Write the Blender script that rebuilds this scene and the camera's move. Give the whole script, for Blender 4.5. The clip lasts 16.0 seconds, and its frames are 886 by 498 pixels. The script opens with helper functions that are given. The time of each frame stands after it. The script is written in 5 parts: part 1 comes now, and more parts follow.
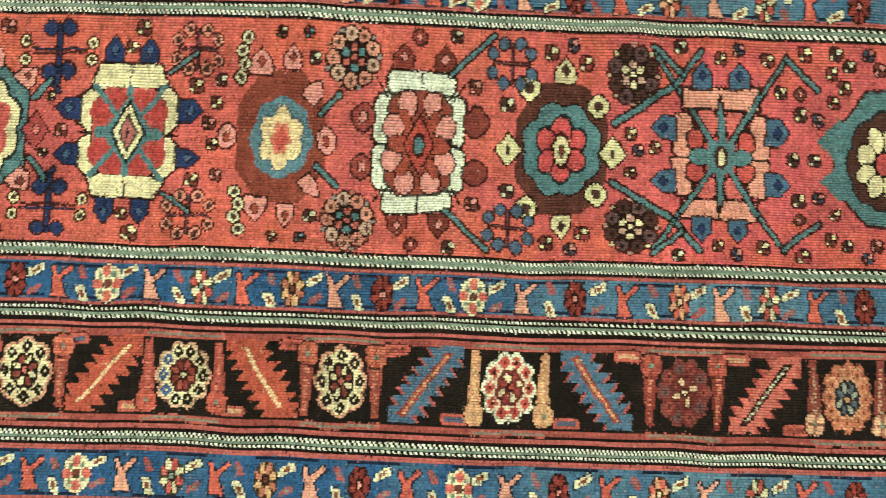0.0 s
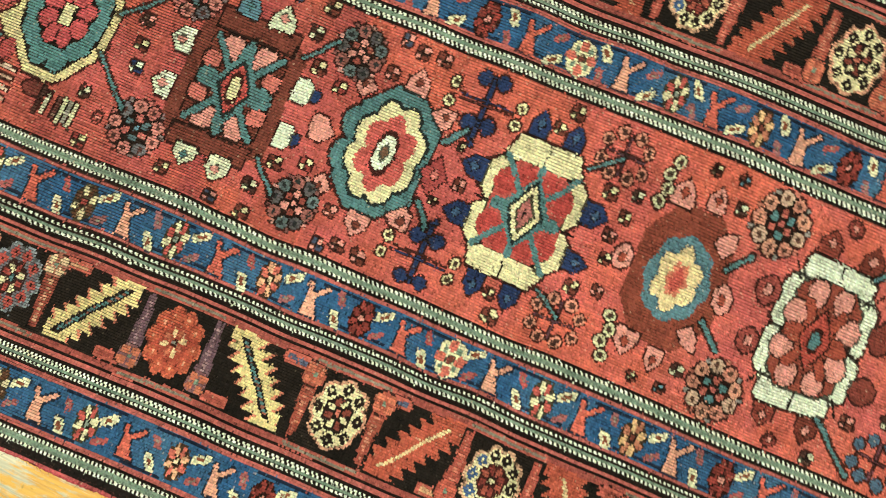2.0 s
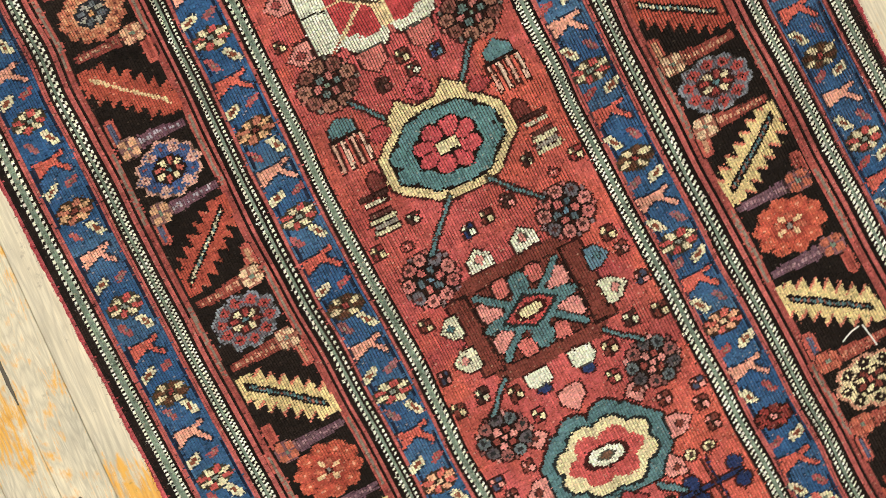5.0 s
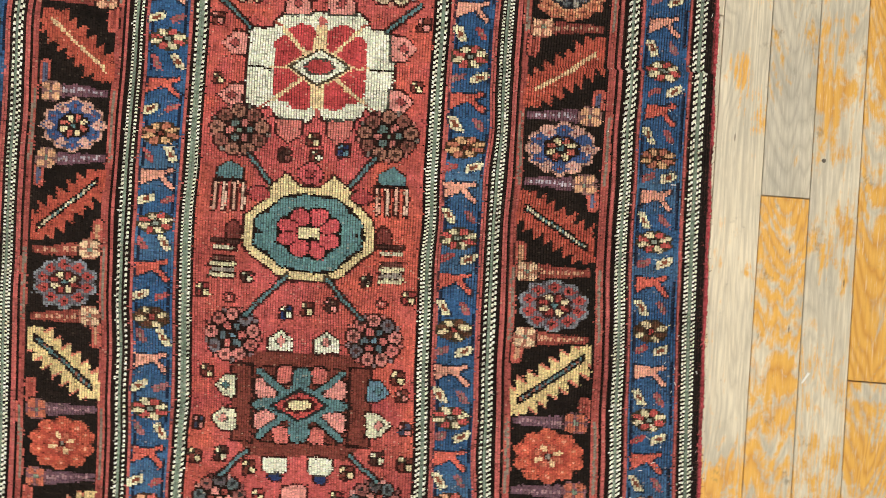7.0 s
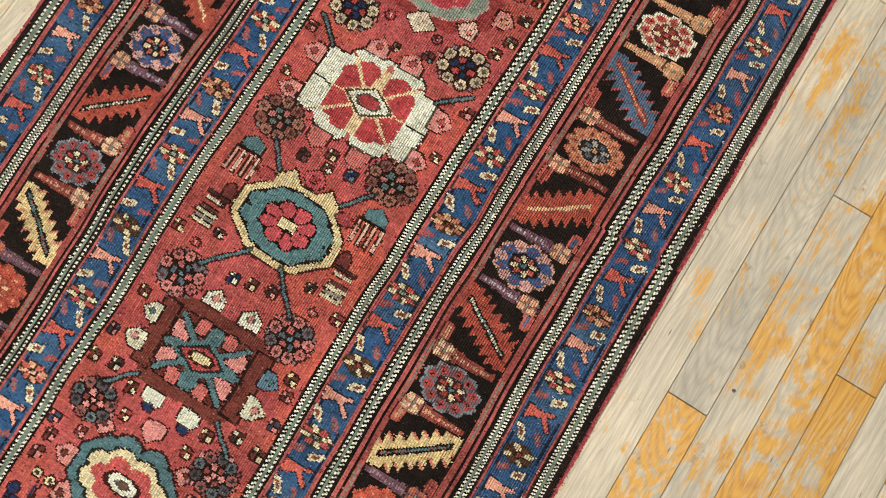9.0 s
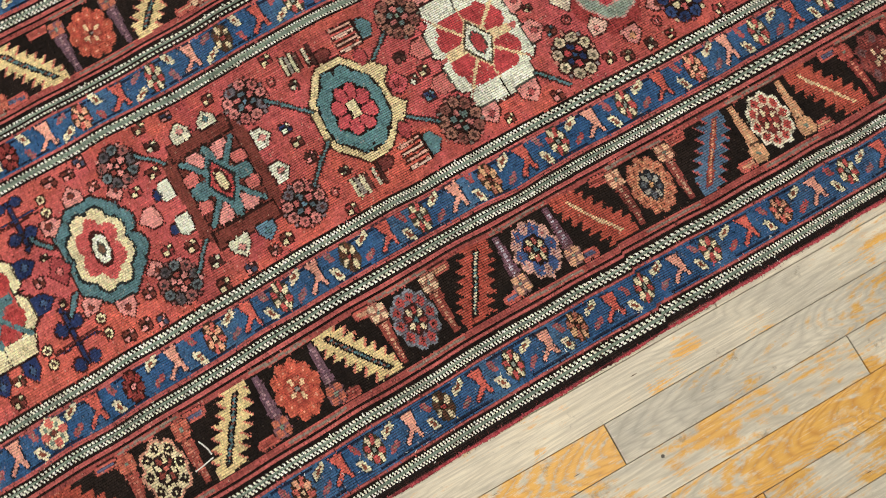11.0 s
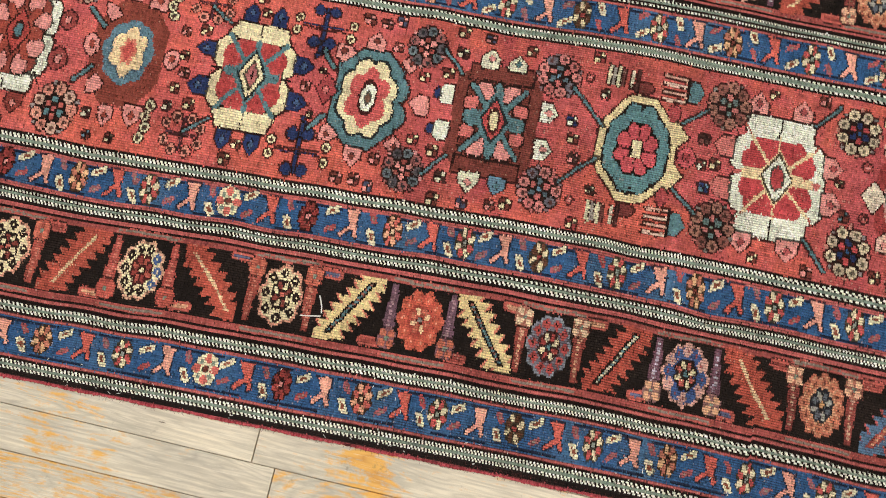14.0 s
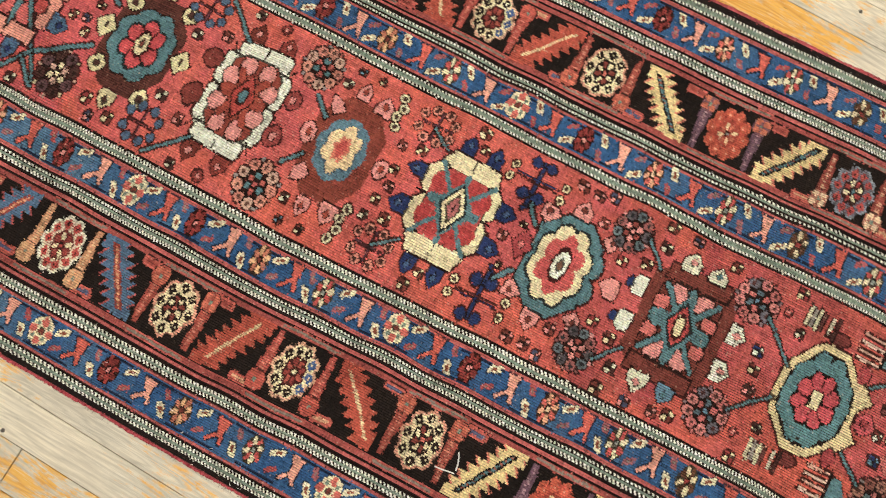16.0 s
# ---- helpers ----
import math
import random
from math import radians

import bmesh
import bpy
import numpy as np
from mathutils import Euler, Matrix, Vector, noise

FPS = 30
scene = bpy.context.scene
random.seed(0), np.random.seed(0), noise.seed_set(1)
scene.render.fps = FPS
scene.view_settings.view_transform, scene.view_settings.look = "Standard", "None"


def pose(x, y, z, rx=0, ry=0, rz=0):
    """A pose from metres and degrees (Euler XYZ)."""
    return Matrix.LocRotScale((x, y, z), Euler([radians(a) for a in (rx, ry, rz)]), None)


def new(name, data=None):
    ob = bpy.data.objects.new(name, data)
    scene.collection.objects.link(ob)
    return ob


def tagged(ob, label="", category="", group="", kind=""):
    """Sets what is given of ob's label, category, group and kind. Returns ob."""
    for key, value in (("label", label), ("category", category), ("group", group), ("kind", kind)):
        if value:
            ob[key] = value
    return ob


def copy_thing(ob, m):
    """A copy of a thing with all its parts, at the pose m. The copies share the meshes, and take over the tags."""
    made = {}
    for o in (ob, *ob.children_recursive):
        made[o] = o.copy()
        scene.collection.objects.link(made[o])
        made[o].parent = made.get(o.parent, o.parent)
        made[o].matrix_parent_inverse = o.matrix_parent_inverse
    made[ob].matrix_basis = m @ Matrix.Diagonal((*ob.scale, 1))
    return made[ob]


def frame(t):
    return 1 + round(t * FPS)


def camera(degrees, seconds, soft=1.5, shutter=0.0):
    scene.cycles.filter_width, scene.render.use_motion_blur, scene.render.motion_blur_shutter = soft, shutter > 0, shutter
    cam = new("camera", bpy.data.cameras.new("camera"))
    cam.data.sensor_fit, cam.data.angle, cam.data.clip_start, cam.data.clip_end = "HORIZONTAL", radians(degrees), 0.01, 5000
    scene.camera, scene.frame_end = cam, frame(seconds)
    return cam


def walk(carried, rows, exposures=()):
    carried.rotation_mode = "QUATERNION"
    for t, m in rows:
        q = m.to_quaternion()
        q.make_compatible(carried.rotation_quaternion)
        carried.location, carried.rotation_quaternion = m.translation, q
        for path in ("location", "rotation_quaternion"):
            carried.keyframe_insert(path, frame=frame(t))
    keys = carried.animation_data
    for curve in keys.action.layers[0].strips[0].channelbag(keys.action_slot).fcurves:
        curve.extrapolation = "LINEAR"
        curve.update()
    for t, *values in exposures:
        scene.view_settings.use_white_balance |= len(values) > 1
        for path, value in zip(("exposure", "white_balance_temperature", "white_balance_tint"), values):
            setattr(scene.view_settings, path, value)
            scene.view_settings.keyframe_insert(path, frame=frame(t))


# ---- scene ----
cam = camera(64.2, 16.0, soft=0.95, shutter=0.25)
PATH = [
    (0, 0.3576, -0.1753, 0.8250, 3.84, -1.16, 2.22),
    (0.5, 0.2456, -0.1828, 0.8169, 3.50, -0.92, 5.97),
    (1, 0.1526, -0.1818, 0.8220, 3.59, -0.01, 11.07),
    (1.5, 0.0474, -0.1480, 0.8139, 3.20, 0.06, 16.92),
    (2, -0.0463, -0.1057, 0.7702, 3.06, 0.19, 23.77),
    (2.5, -0.1151, -0.0876, 0.7417, 1.80, 0.43, 30.45),
    (3, -0.1999, -0.1273, 0.7410, 1.07, 0.44, 37.29),
    (3.5, -0.2755, -0.1444, 0.7606, -0.09, 0.70, 44.02),
    (4, -0.3639, -0.1189, 0.7643, -0.17, 1.06, 50.06),
    (4.2, -0.4027, -0.1039, 0.7582, -0.14, 0.66, 52.51),
    (6.3, -0.4735, 0.0726, 0.8357, 0.49, 1.05, 81.57),
    (6.5, -0.4888, 0.0985, 0.8296, 0.66, 0.90, 84.61),
    (7, -0.5135, 0.1710, 0.8384, 1.63, 0.68, 92.38),
    (7.5, -0.4914, 0.1954, 0.8655, 2.94, 0.36, 100.13),
    (8, -0.4587, 0.1986, 0.9074, 4.50, 0.30, 107.13),
    (8.5, -0.4885, 0.2239, 0.9204, 6.64, -0.12, 114.67),
    (8.7, -0.5086, 0.2381, 0.9195, 7.69, -0.39, 117.04),
    (10.8, -0.4783, 0.3500, 0.9366, 9.42, -1.00, 146.24),
    (11, -0.4604, 0.3527, 0.9344, 9.33, -1.12, 149.21),
    (11.5, -0.4384, 0.3249, 0.9097, 9.17, -1.08, 157.49),
    (12, -0.4298, 0.3239, 0.8971, 9.07, -1.13, 166.22),
    (12.5, -0.4047, 0.3378, 0.8904, 9.08, -0.83, 174.44),
    (13, -0.3749, 0.3527, 0.9080, 8.81, -0.81, 180.78),
    (13.5, -0.3504, 0.3538, 0.9435, 8.44, -0.56, 186.51),
    (14, -0.3316, 0.3311, 0.9576, 8.43, -0.46, 191.14),
    (14.5, -0.3019, 0.2582, 0.9481, 8.64, -0.53, 195.62),
    (15, -0.2501, 0.2200, 0.9522, 8.98, -0.52, 200.16),
    (15.5, -0.1818, 0.2076, 0.9504, 8.99, -0.51, 204.09),
    (16, -0.0801, 0.1888, 0.9670, 8.68, -0.28, 208.38),
]
walk(cam, [(t, pose(*place)) for t, *place in PATH],
     exposures=[(0, 0.12, 6580, -16), (1, 0.10, 6630, -18), (3, 0.05, 6690, -13), (4.2, -0.01, 6580, 0), (6.5, -0.08, 6650, 4), (8.5, -0.16, 6500, 6), (11, -0.2, 6350, 6), (12.5, -0.14, 6300, 8), (14.5, -0.12, 6300, 8), (16, -0.1, 6500, 6)])

# ---------------------------------------------------------------- world and lamps
world = bpy.data.worlds.new("world")
scene.world = world
world.use_nodes = True
world.node_tree.nodes["Background"].inputs[0].default_value = (0.9, 0.95, 1.0, 1)
world.node_tree.nodes["Background"].inputs[1].default_value = 0.05
LAMP_WATTS = 17.5
LAMP_PLACES = ((-1.15, 0.75), (0.75, 0.75), (-1.15, -0.95), (0.75, -0.95))
CEILING = 2.55


# ---------------------------------------------------------------- helpers
def part(name, data, parent=None, label="", mat=None):
    ob = new(name, data)
    if mat:
        data.materials.append(mat)
    ob.parent = parent
    return tagged(ob, label)


def bm_mesh(name, bm):
    me = bpy.data.meshes.new(name)
    bm.to_mesh(me)
    bm.free()
    return me


def box_mesh(name, x0, x1, y0, y1, z0, z1, bevel=0.0):
    bm = bmesh.new()
    bmesh.ops.create_cube(bm, size=1)
    for v in bm.verts:
        v.co = ((x0, x1)[v.co.x > 0], (y0, y1)[v.co.y > 0], (z0, z1)[v.co.z > 0])
    if bevel:
        bmesh.ops.bevel(bm, geom=bm.edges[:], offset=bevel, segments=2, affect="EDGES")
    return bm_mesh(name, bm)


def srgb(r, g, b):
    return tuple((c / 255 / 12.92) if c < 10.4 else ((c / 255 + 0.055) / 1.055) ** 2.4 for c in (r, g, b))


class Nodes:
    """Short hand for node materials."""

    def __init__(self, name, rough=0.7):
        self.mat = bpy.data.materials.new(name)
        self.mat.use_nodes = True
        self.tree = self.mat.node_tree
        self.bsdf = self.tree.nodes["Principled BSDF"]
        self.bsdf.inputs["Roughness"].default_value = rough

    def add(self, kind, **values):
        n = self.tree.nodes.new(kind)
        for key, value in values.items():
            n.inputs[key.replace("_", " ")].default_value = value
        return n

    def link(self, a, b):
        self.tree.links.new(a, b)

    def math(self, op, a, b=0.5, clamp=False):
        n = self.tree.nodes.new("ShaderNodeMath")
        n.operation, n.use_clamp = op, clamp
        for k, v in enumerate((a, b)):
            if hasattr(v, "default_value"):
                self.link(v, n.inputs[k])
            else:
                n.inputs[k].default_value = v
        return n.outputs[0]

    def mix(self, f, a, b, blend="MIX"):
        n = self.tree.nodes.new("ShaderNodeMix")
        n.data_type, n.blend_type = "RGBA", blend
        for k, v in ((0, f), (6, a), (7, b)):
            if hasattr(v, "default_value"):
                self.link(v, n.inputs[k])
            else:
                n.inputs[k].default_value = v if k == 0 else (*v[:3], 1)
        return n.outputs[2]

    def ramp(self, f, lo, hi):
        n = self.tree.nodes.new("ShaderNodeMapRange")
        self.link(f, n.inputs[0])
        n.inputs[1].default_value, n.inputs[2].default_value = lo, hi
        return n.outputs[0]

    def noise(self, vec, scale, detail=3.0, rough=0.55, distort=0.0):
        n = self.add("ShaderNodeTexNoise", Scale=scale, Detail=detail, Roughness=rough, Distortion=distort)
        if vec is not None:
            self.link(vec, n.inputs["Vector"])
        return n.outputs[0]

    def bump(self, height, strength, dist):
        n = self.add("ShaderNodeBump", Strength=strength, Distance=dist)
        self.link(height, n.inputs["Height"])
        self.link(n.outputs[0], self.bsdf.inputs["Normal"])


# ---------------------------------------------------------------- materials
def wool_material():
    n = Nodes("wool_pile", 0.95)
    dye = n.add("ShaderNodeAttribute")
    dye.attribute_name = "dye"
    pos = n.add("ShaderNodeNewGeometry").outputs["Position"]
    fibre = n.noise(pos, 900, 2)
    worn = n.noise(pos, 14, 5, 0.65)
    f = n.math("ADD", n.math("MULTIPLY", fibre, 0.5), n.math("MULTIPLY", worn, 0.5))
    col = n.mix(1.0, dye.outputs["Color"], n.mix(n.ramp(f, 0.3, 0.7), (0.74, 0.74, 0.74), (1.23, 1.22, 1.21)), "MULTIPLY")
    n.link(col, n.bsdf.inputs["Base Color"])
    n.bsdf.inputs["Specular IOR Level"].default_value = 0.06
    n.bsdf.inputs["Sheen Weight"].default_value = 0.008
    n.bsdf.inputs["Sheen Roughness"].default_value = 0.5
    n.bump(fibre, 0.35, 0.0006)
    return n.mat


def cord_material():
    n = Nodes("overcast_wool", 0.95)
    pos = n.add("ShaderNodeNewGeometry").outputs["Position"]
    m = n.add("ShaderNodeMapping")
    m.inputs["Scale"].default_value = (1, 0.2, 1)
    n.link(pos, m.inputs[0])
    f = n.noise(m.outputs[0], 420, 3)
    g = n.noise(pos, 22, 3)
    c = n.mix(n.ramp(f, 0.35, 0.65), srgb(140, 48, 56), srgb(208, 98, 106))
    n.link(n.mix(n.ramp(g, 0.56, 0.66), c, srgb(70, 34, 34)), n.bsdf.inputs["Base Color"])
    n.bsdf.inputs["Specular IOR Level"].default_value = 0.1
    n.bump(f, 0.6, 0.001)
    return n.mat


def split_x(n, vec):
    q = n.add("ShaderNodeSeparateXYZ")
    n.link(vec, q.inputs[0])
    return q.outputs[0]


def board_material():
    """Old strip floor: grey bleached wood where the orange varnish has worn away."""
    n = Nodes("worn_floor_boards", 0.5)
    pos = n.add("ShaderNodeNewGeometry").outputs["Position"]
    rnd = n.add("ShaderNodeObjectInfo").outputs["Random"]
    shift = n.add("ShaderNodeCombineXYZ")
    n.link(n.math("MULTIPLY", rnd, 37.0), shift.inputs[0])
    n.link(n.math("MULTIPLY", rnd, 91.0), shift.inputs[2])
    v = n.tree.nodes.new("ShaderNodeVectorMath")
    n.link(pos, v.inputs[0])
    n.link(shift.outputs[0], v.inputs[1])
    turn = n.add("ShaderNodeMapping")
    turn.inputs["Rotation"].default_value = (0, 0, BOARD_TURN)
    n.link(v.outputs[0], turn.inputs[0])
    long1 = n.add("ShaderNodeMapping")
    long1.inputs["Scale"].default_value = (1, 7, 1)
    n.link(turn.outputs[0], long1.inputs[0])
    long2 = n.add("ShaderNodeMapping")
    long2.inputs["Scale"].default_value = (1, 22, 1)
    n.link(turn.outputs[0], long2.inputs[0])
    local = n.add("ShaderNodeSeparateXYZ")
    n.link(n.add("ShaderNodeTexCoord").outputs["Object"], local.inputs[0])
    swirl = n.noise(long1.outputs[0], 2.2, 3, 0.5, 0.9)
    off = n.math("ADD", n.math("DIVIDE", local.outputs[1], 0.0287), n.math("MULTIPLY", n.math("SUBTRACT", swirl, 0.5), 1.3))
    arch = n.math("MULTIPLY", n.math("POWER", n.math("ABSOLUTE", off), 1.5), 1.9)
    arch = n.math("ADD", n.math("ADD", n.math("MULTIPLY", split_x(n, pos), 34.0), arch), n.math("MULTIPLY", swirl, 13.0))
    straight = n.math("ADD", n.math("MULTIPLY", off, 2.6), n.math("MULTIPLY", swirl, 11.0))
    arched = n.add("ShaderNodeAttribute")
    arched.attribute_type, arched.attribute_name = "OBJECT", "arched"
    pick = arched.outputs["Fac"]
    phase = n.math("ADD", n.math("MULTIPLY", pick, arch), n.math("MULTIPLY", n.math("SUBTRACT", 1.0, pick), straight))
    rings = n.math("POWER", n.math("ABSOLUTE", n.math("SUBTRACT", n.math("FRACT", phase), 0.5)), 0.7)
    fine = n.noise(long2.outputs[0], 14, 4, 0.7)
    pores = n.noise(long2.outputs[0], 60, 2, 0.6)
    bare = n.mix(n.ramp(rings, 0.0, 0.5), srgb(208, 198, 182), srgb(231, 221, 204))
    bare = n.mix(n.ramp(fine, 0.42, 0.60), n.mix(0.42, bare, srgb(176, 166, 150)), bare)
    varnish = n.mix(n.ramp(rings, 0.0, 0.5), srgb(212, 152, 72), srgb(238, 188, 98))
    varnish = n.mix(n.ramp(fine, 0.3, 0.7), n.mix(0.45, varnish, srgb(196, 138, 70)), varnish)
    patch = n.noise(turn.outputs[0], 7.0, 6, 0.66)
    mid1 = n.add("ShaderNodeMapping")
    mid1.inputs["Scale"].default_value = (1, 2.6, 1)
    n.link(turn.outputs[0], mid1.inputs[0])
    ragged = n.noise(mid1.outputs[0], 17, 8, 0.75, 0.4)
    blotch = n.noise(mid1.outputs[0], 5.0, 5, 0.6)
    bare = n.mix(1.0, bare, n.mix(n.ramp(blotch, 0.36, 0.64), (0.80, 0.82, 0.84), (1.10, 1.10, 1.08)), "MULTIPLY")
    mask = n.math("ADD", n.math("ADD", n.math("MULTIPLY", patch, 0.5), n.math("MULTIPLY", ragged, 0.42)), n.math("MULTIPLY", rings, 0.10))
    coat = n.add("ShaderNodeAttribute")
    coat.attribute_type, coat.attribute_name = "OBJECT", "varnish"
    rise = n.add("ShaderNodeAttribute")
    rise.attribute_type, rise.attribute_name = "OBJECT", "varnish_rise"
    split = n.add("ShaderNodeSeparateXYZ")
    n.link(pos, split.inputs[0])
    left = n.math("ADD", coat.outputs["Fac"], n.math("MULTIPLY", rise.outputs["Fac"], n.math("ADD", split.outputs[0], 0.40)))
    edge = n.math("ADD", mask, n.math("MULTIPLY", n.math("SUBTRACT", left, 0.5), 0.22))
    cover = n.math("MULTIPLY", n.ramp(edge, 0.515, 0.575), n.ramp(ragged, 0.30, 0.46))
    col = n.mix(cover, bare, varnish)
    # some boards sun-bleached grey, some warm
    bleach = n.add("ShaderNodeAttribute")
    bleach.attribute_type, bleach.attribute_name = "OBJECT", "bleach"
    tone = n.mix(bleach.outputs["Fac"], (0.86, 0.865, 0.87), (1.08, 1.06, 1.02))
    col = n.mix(1.0, col, tone, "MULTIPLY")
    scratch = n.noise(long2.outputs[0], 30, 3, 0.7)
    col = n.mix(n.math("MULTIPLY", n.ramp(scratch, 0.58, 0.70), 0.55), col, srgb(236, 229, 214))
    grime = n.noise(turn.outputs[0], 26, 6, 0.75)
    col = n.mix(n.ramp(grime, 0.62, 0.80), col, srgb(112, 96, 78))
    spots = n.add("ShaderNodeTexVoronoi", Scale=7.5)
    n.link(long1.outputs[0], spots.inputs["Vector"])
    knot = n.ramp(spots.outputs["Distance"], 0.045, 0.02)
    col = n.mix(knot, col, srgb(92, 74, 58))
    n.link(col, n.bsdf.inputs["Base Color"])
    n.link(n.mix(cover, (0.62, 0.62, 0.62), (0.36, 0.36, 0.36)), n.bsdf.inputs["Roughness"])
    n.bsdf.inputs["Specular IOR Level"].default_value = 0.35
    n.bump(n.math("ADD", n.math("MULTIPLY", fine, 0.6), n.math("MULTIPLY", pores, 0.4)), 0.22, 0.0008)
    return n.mat


def plain_material(name, colour, rough=0.8, grain=40.0):
    n = Nodes(name, rough)
    pos = n.add("ShaderNodeNewGeometry").outputs["Position"]
    f = n.noise(pos, grain, 4)
    n.link(n.mix(n.ramp(f, 0.3, 0.7), [c * 0.93 for c in colour], colour), n.bsdf.inputs["Base Color"])
    n.bump(f, 0.08, 0.002)
    return n.mat


def glow_material(name, colour, strength):
    n = Nodes(name, 0.5)
    n.bsdf.inputs["Base Color"].default_value = (0.8, 0.8, 0.8, 1)
    n.bsdf.inputs["Emission Color"].default_value = (*colour, 1)
    n.bsdf.inputs["Emission Strength"].default_value = strength
    return n.mat


BOARD_TURN = 0.035
WOOL, CORD, BOARD = wool_material(), cord_material(), board_material()
PLASTER = plain_material("plaster", (0.74, 0.71, 0.66))
CEIL = plain_material("ceiling_paint", (0.8, 0.79, 0.76))
SUBFLOOR = plain_material("dark_gap", (0.035, 0.026, 0.02))
LAMP_METAL = plain_material("lamp_metal", (0.7, 0.7, 0.7), 0.4)
DIFFUSER = glow_material("lamp_diffuser", (1.0, 0.93, 0.82), 3.0)
THREAD = plain_material("white_thread", (0.86, 0.85, 0.82), 0.7, 800)

# ---------------------------------------------------------------- room
X0, X1, Y0, Y1 = -3.2, 2.8, -2.4, 2.4
for name, dims in (("wall_west", (X0 - 0.12, X0, Y0 - 0.12, Y1 + 0.12)), ("wall_east", (X1, X1 + 0.12, Y0 - 0.12, Y1 + 0.12)),
                   ("wall_south", (X0, X1, Y0 - 0.12, Y0)), ("wall_north", (X0, X1, Y1, Y1 + 0.12))):
    tagged(part(name, box_mesh(name, *dims, -0.02, CEILING), mat=PLASTER), "plain off-white plastered wall round the room", "wall", kind="structure")
tagged(part("ceiling", box_mesh("ceiling", X0 - 0.12, X1 + 0.12, Y0 - 0.12, Y1 + 0.12, CEILING, CEILING + 0.1), mat=CEIL),
       "plain white painted ceiling above the room", "ceiling", kind="structure")


# unseen fixtures, added as an assumed source for the room's even, warm light
def ceiling_light():
    root = tagged(new("ceiling_light"), "assumed square white ceiling light, out of view, with a warm glowing diffuser", "ceiling light", "ceiling lights")
    bm = bmesh.new()
    for a, b, c, d in ((-0.32, 0.32, 0.29, 0.32), (-0.32, 0.32, -0.32, -0.29), (-0.32, -0.29, -0.29, 0.29), (0.29, 0.32, -0.29, 0.29)):
        m = bmesh.ops.create_cube(bm, size=1)
        for v in m["verts"]:
            v.co = ((a, b)[v.co.x > 0], (c, d)[v.co.y > 0], (-0.05, 0.0)[v.co.z > 0])
    part("frame", bm_mesh("frame", bm), root, mat=LAMP_METAL)
    part("diffuser", box_mesh("diffuser", -0.288, 0.288, -0.288, 0.288, -0.03, -0.012), root, mat=DIFFUSER)
    return root


first = ceiling_light()
for k, (lx, ly) in enumerate(LAMP_PLACES):
    if k == 0:
        first.location = (lx, ly, CEILING)
    else:
        copy_thing(first, pose(lx, ly, CEILING))
    lamp = bpy.data.lights.new("lamp", "AREA")
    lamp.energy, lamp.size, lamp.color, lamp.shape = LAMP_WATTS, 0.56, (1.0, 0.975, 0.935), "SQUARE"
    new("lamp", lamp).matrix_world = pose(lx, ly, CEILING - 0.06)

# ---------------------------------------------------------------- rug: the woven design
CELL, CELL_Y = 0.0011, 0.0016
RIB = 2  # cells across one row of knots
GX0, GX1, GY0, GY1 = -1.34, 0.99, -0.4640, 0.4640  # across the rug the rows of knots follow its bowing lines
NX, NY = round((GX1 - GX0) / CELL), round((GY1 - GY0) / CELL_Y)
xs = GX0 + (np.arange(NX) + 0.5) * CELL
ys = GY0 + (np.arange(NY) + 0.5) * CELL_Y
rng = np.random.default_rng(7)
# distances from the middle line: the four white-dotted lines and the edge
LINES = (0.143, 0.214, 0.362, 0.443, 0.463)
BOW_X = (-1.3, -0.95, -0.75, -0.55, -0.36, -0.19, 0.0, 0.18, 0.45, 0.9)
BOW_N = (
    (0.160, 0.154, 0.147, 0.143, 0.144, 0.147, 0.152, 0.156, 0.154, 0.158),
    (0.238, 0.230, 0.225, 0.219, 0.218, 0.222, 0.224, 0.231, 0.230, 0.232),
    (0.392, 0.382, 0.373, 0.370, 0.370, 0.371, 0.373, 0.379, 0.379, 0.380),
    (0.464, 0.458, 0.453, 0.451, 0.451, 0.453, 0.453, 0.454, 0.450, 0.451),
    (0.482, 0.4765, 0.4725, 0.4705, 0.4695, 0.469, 0.469, 0.469, 0.467, 0.468),
)
BOW_S = (
    (0.138, 0.138, 0.139, 0.143, 0.140, 0.139, 0.138, 0.136, 0.138, 0.131),
    (0.212, 0.212, 0.214, 0.219, 0.212, 0.209, 0.207, 0.207, 0.206, 0.203),
    (0.357, 0.357, 0.357, 0.357, 0.353, 0.350, 0.347, 0.349, 0.350, 0.348),
    (0.440, 0.440, 0.440, 0.438, 0.434, 0.431, 0.428, 0.429, 0.430, 0.428),
    (0.463, 0.463, 0.4615, 0.459, 0.456, 0.4545, 0.451, 0.451, 0.452, 0.450),
)


def bowed(table, row, at):
    """The bowing line at the places at, rounded off between its rows."""
    fine = np.linspace(-1.5, 1.2, 541)
    line = np.interp(fine, BOW_X, table[row])
    line = np.convolve(np.pad(line, 12, mode="edge"), np.hanning(25) / np.hanning(25).sum(), "valid")
    return np.interp(at, fine, line)


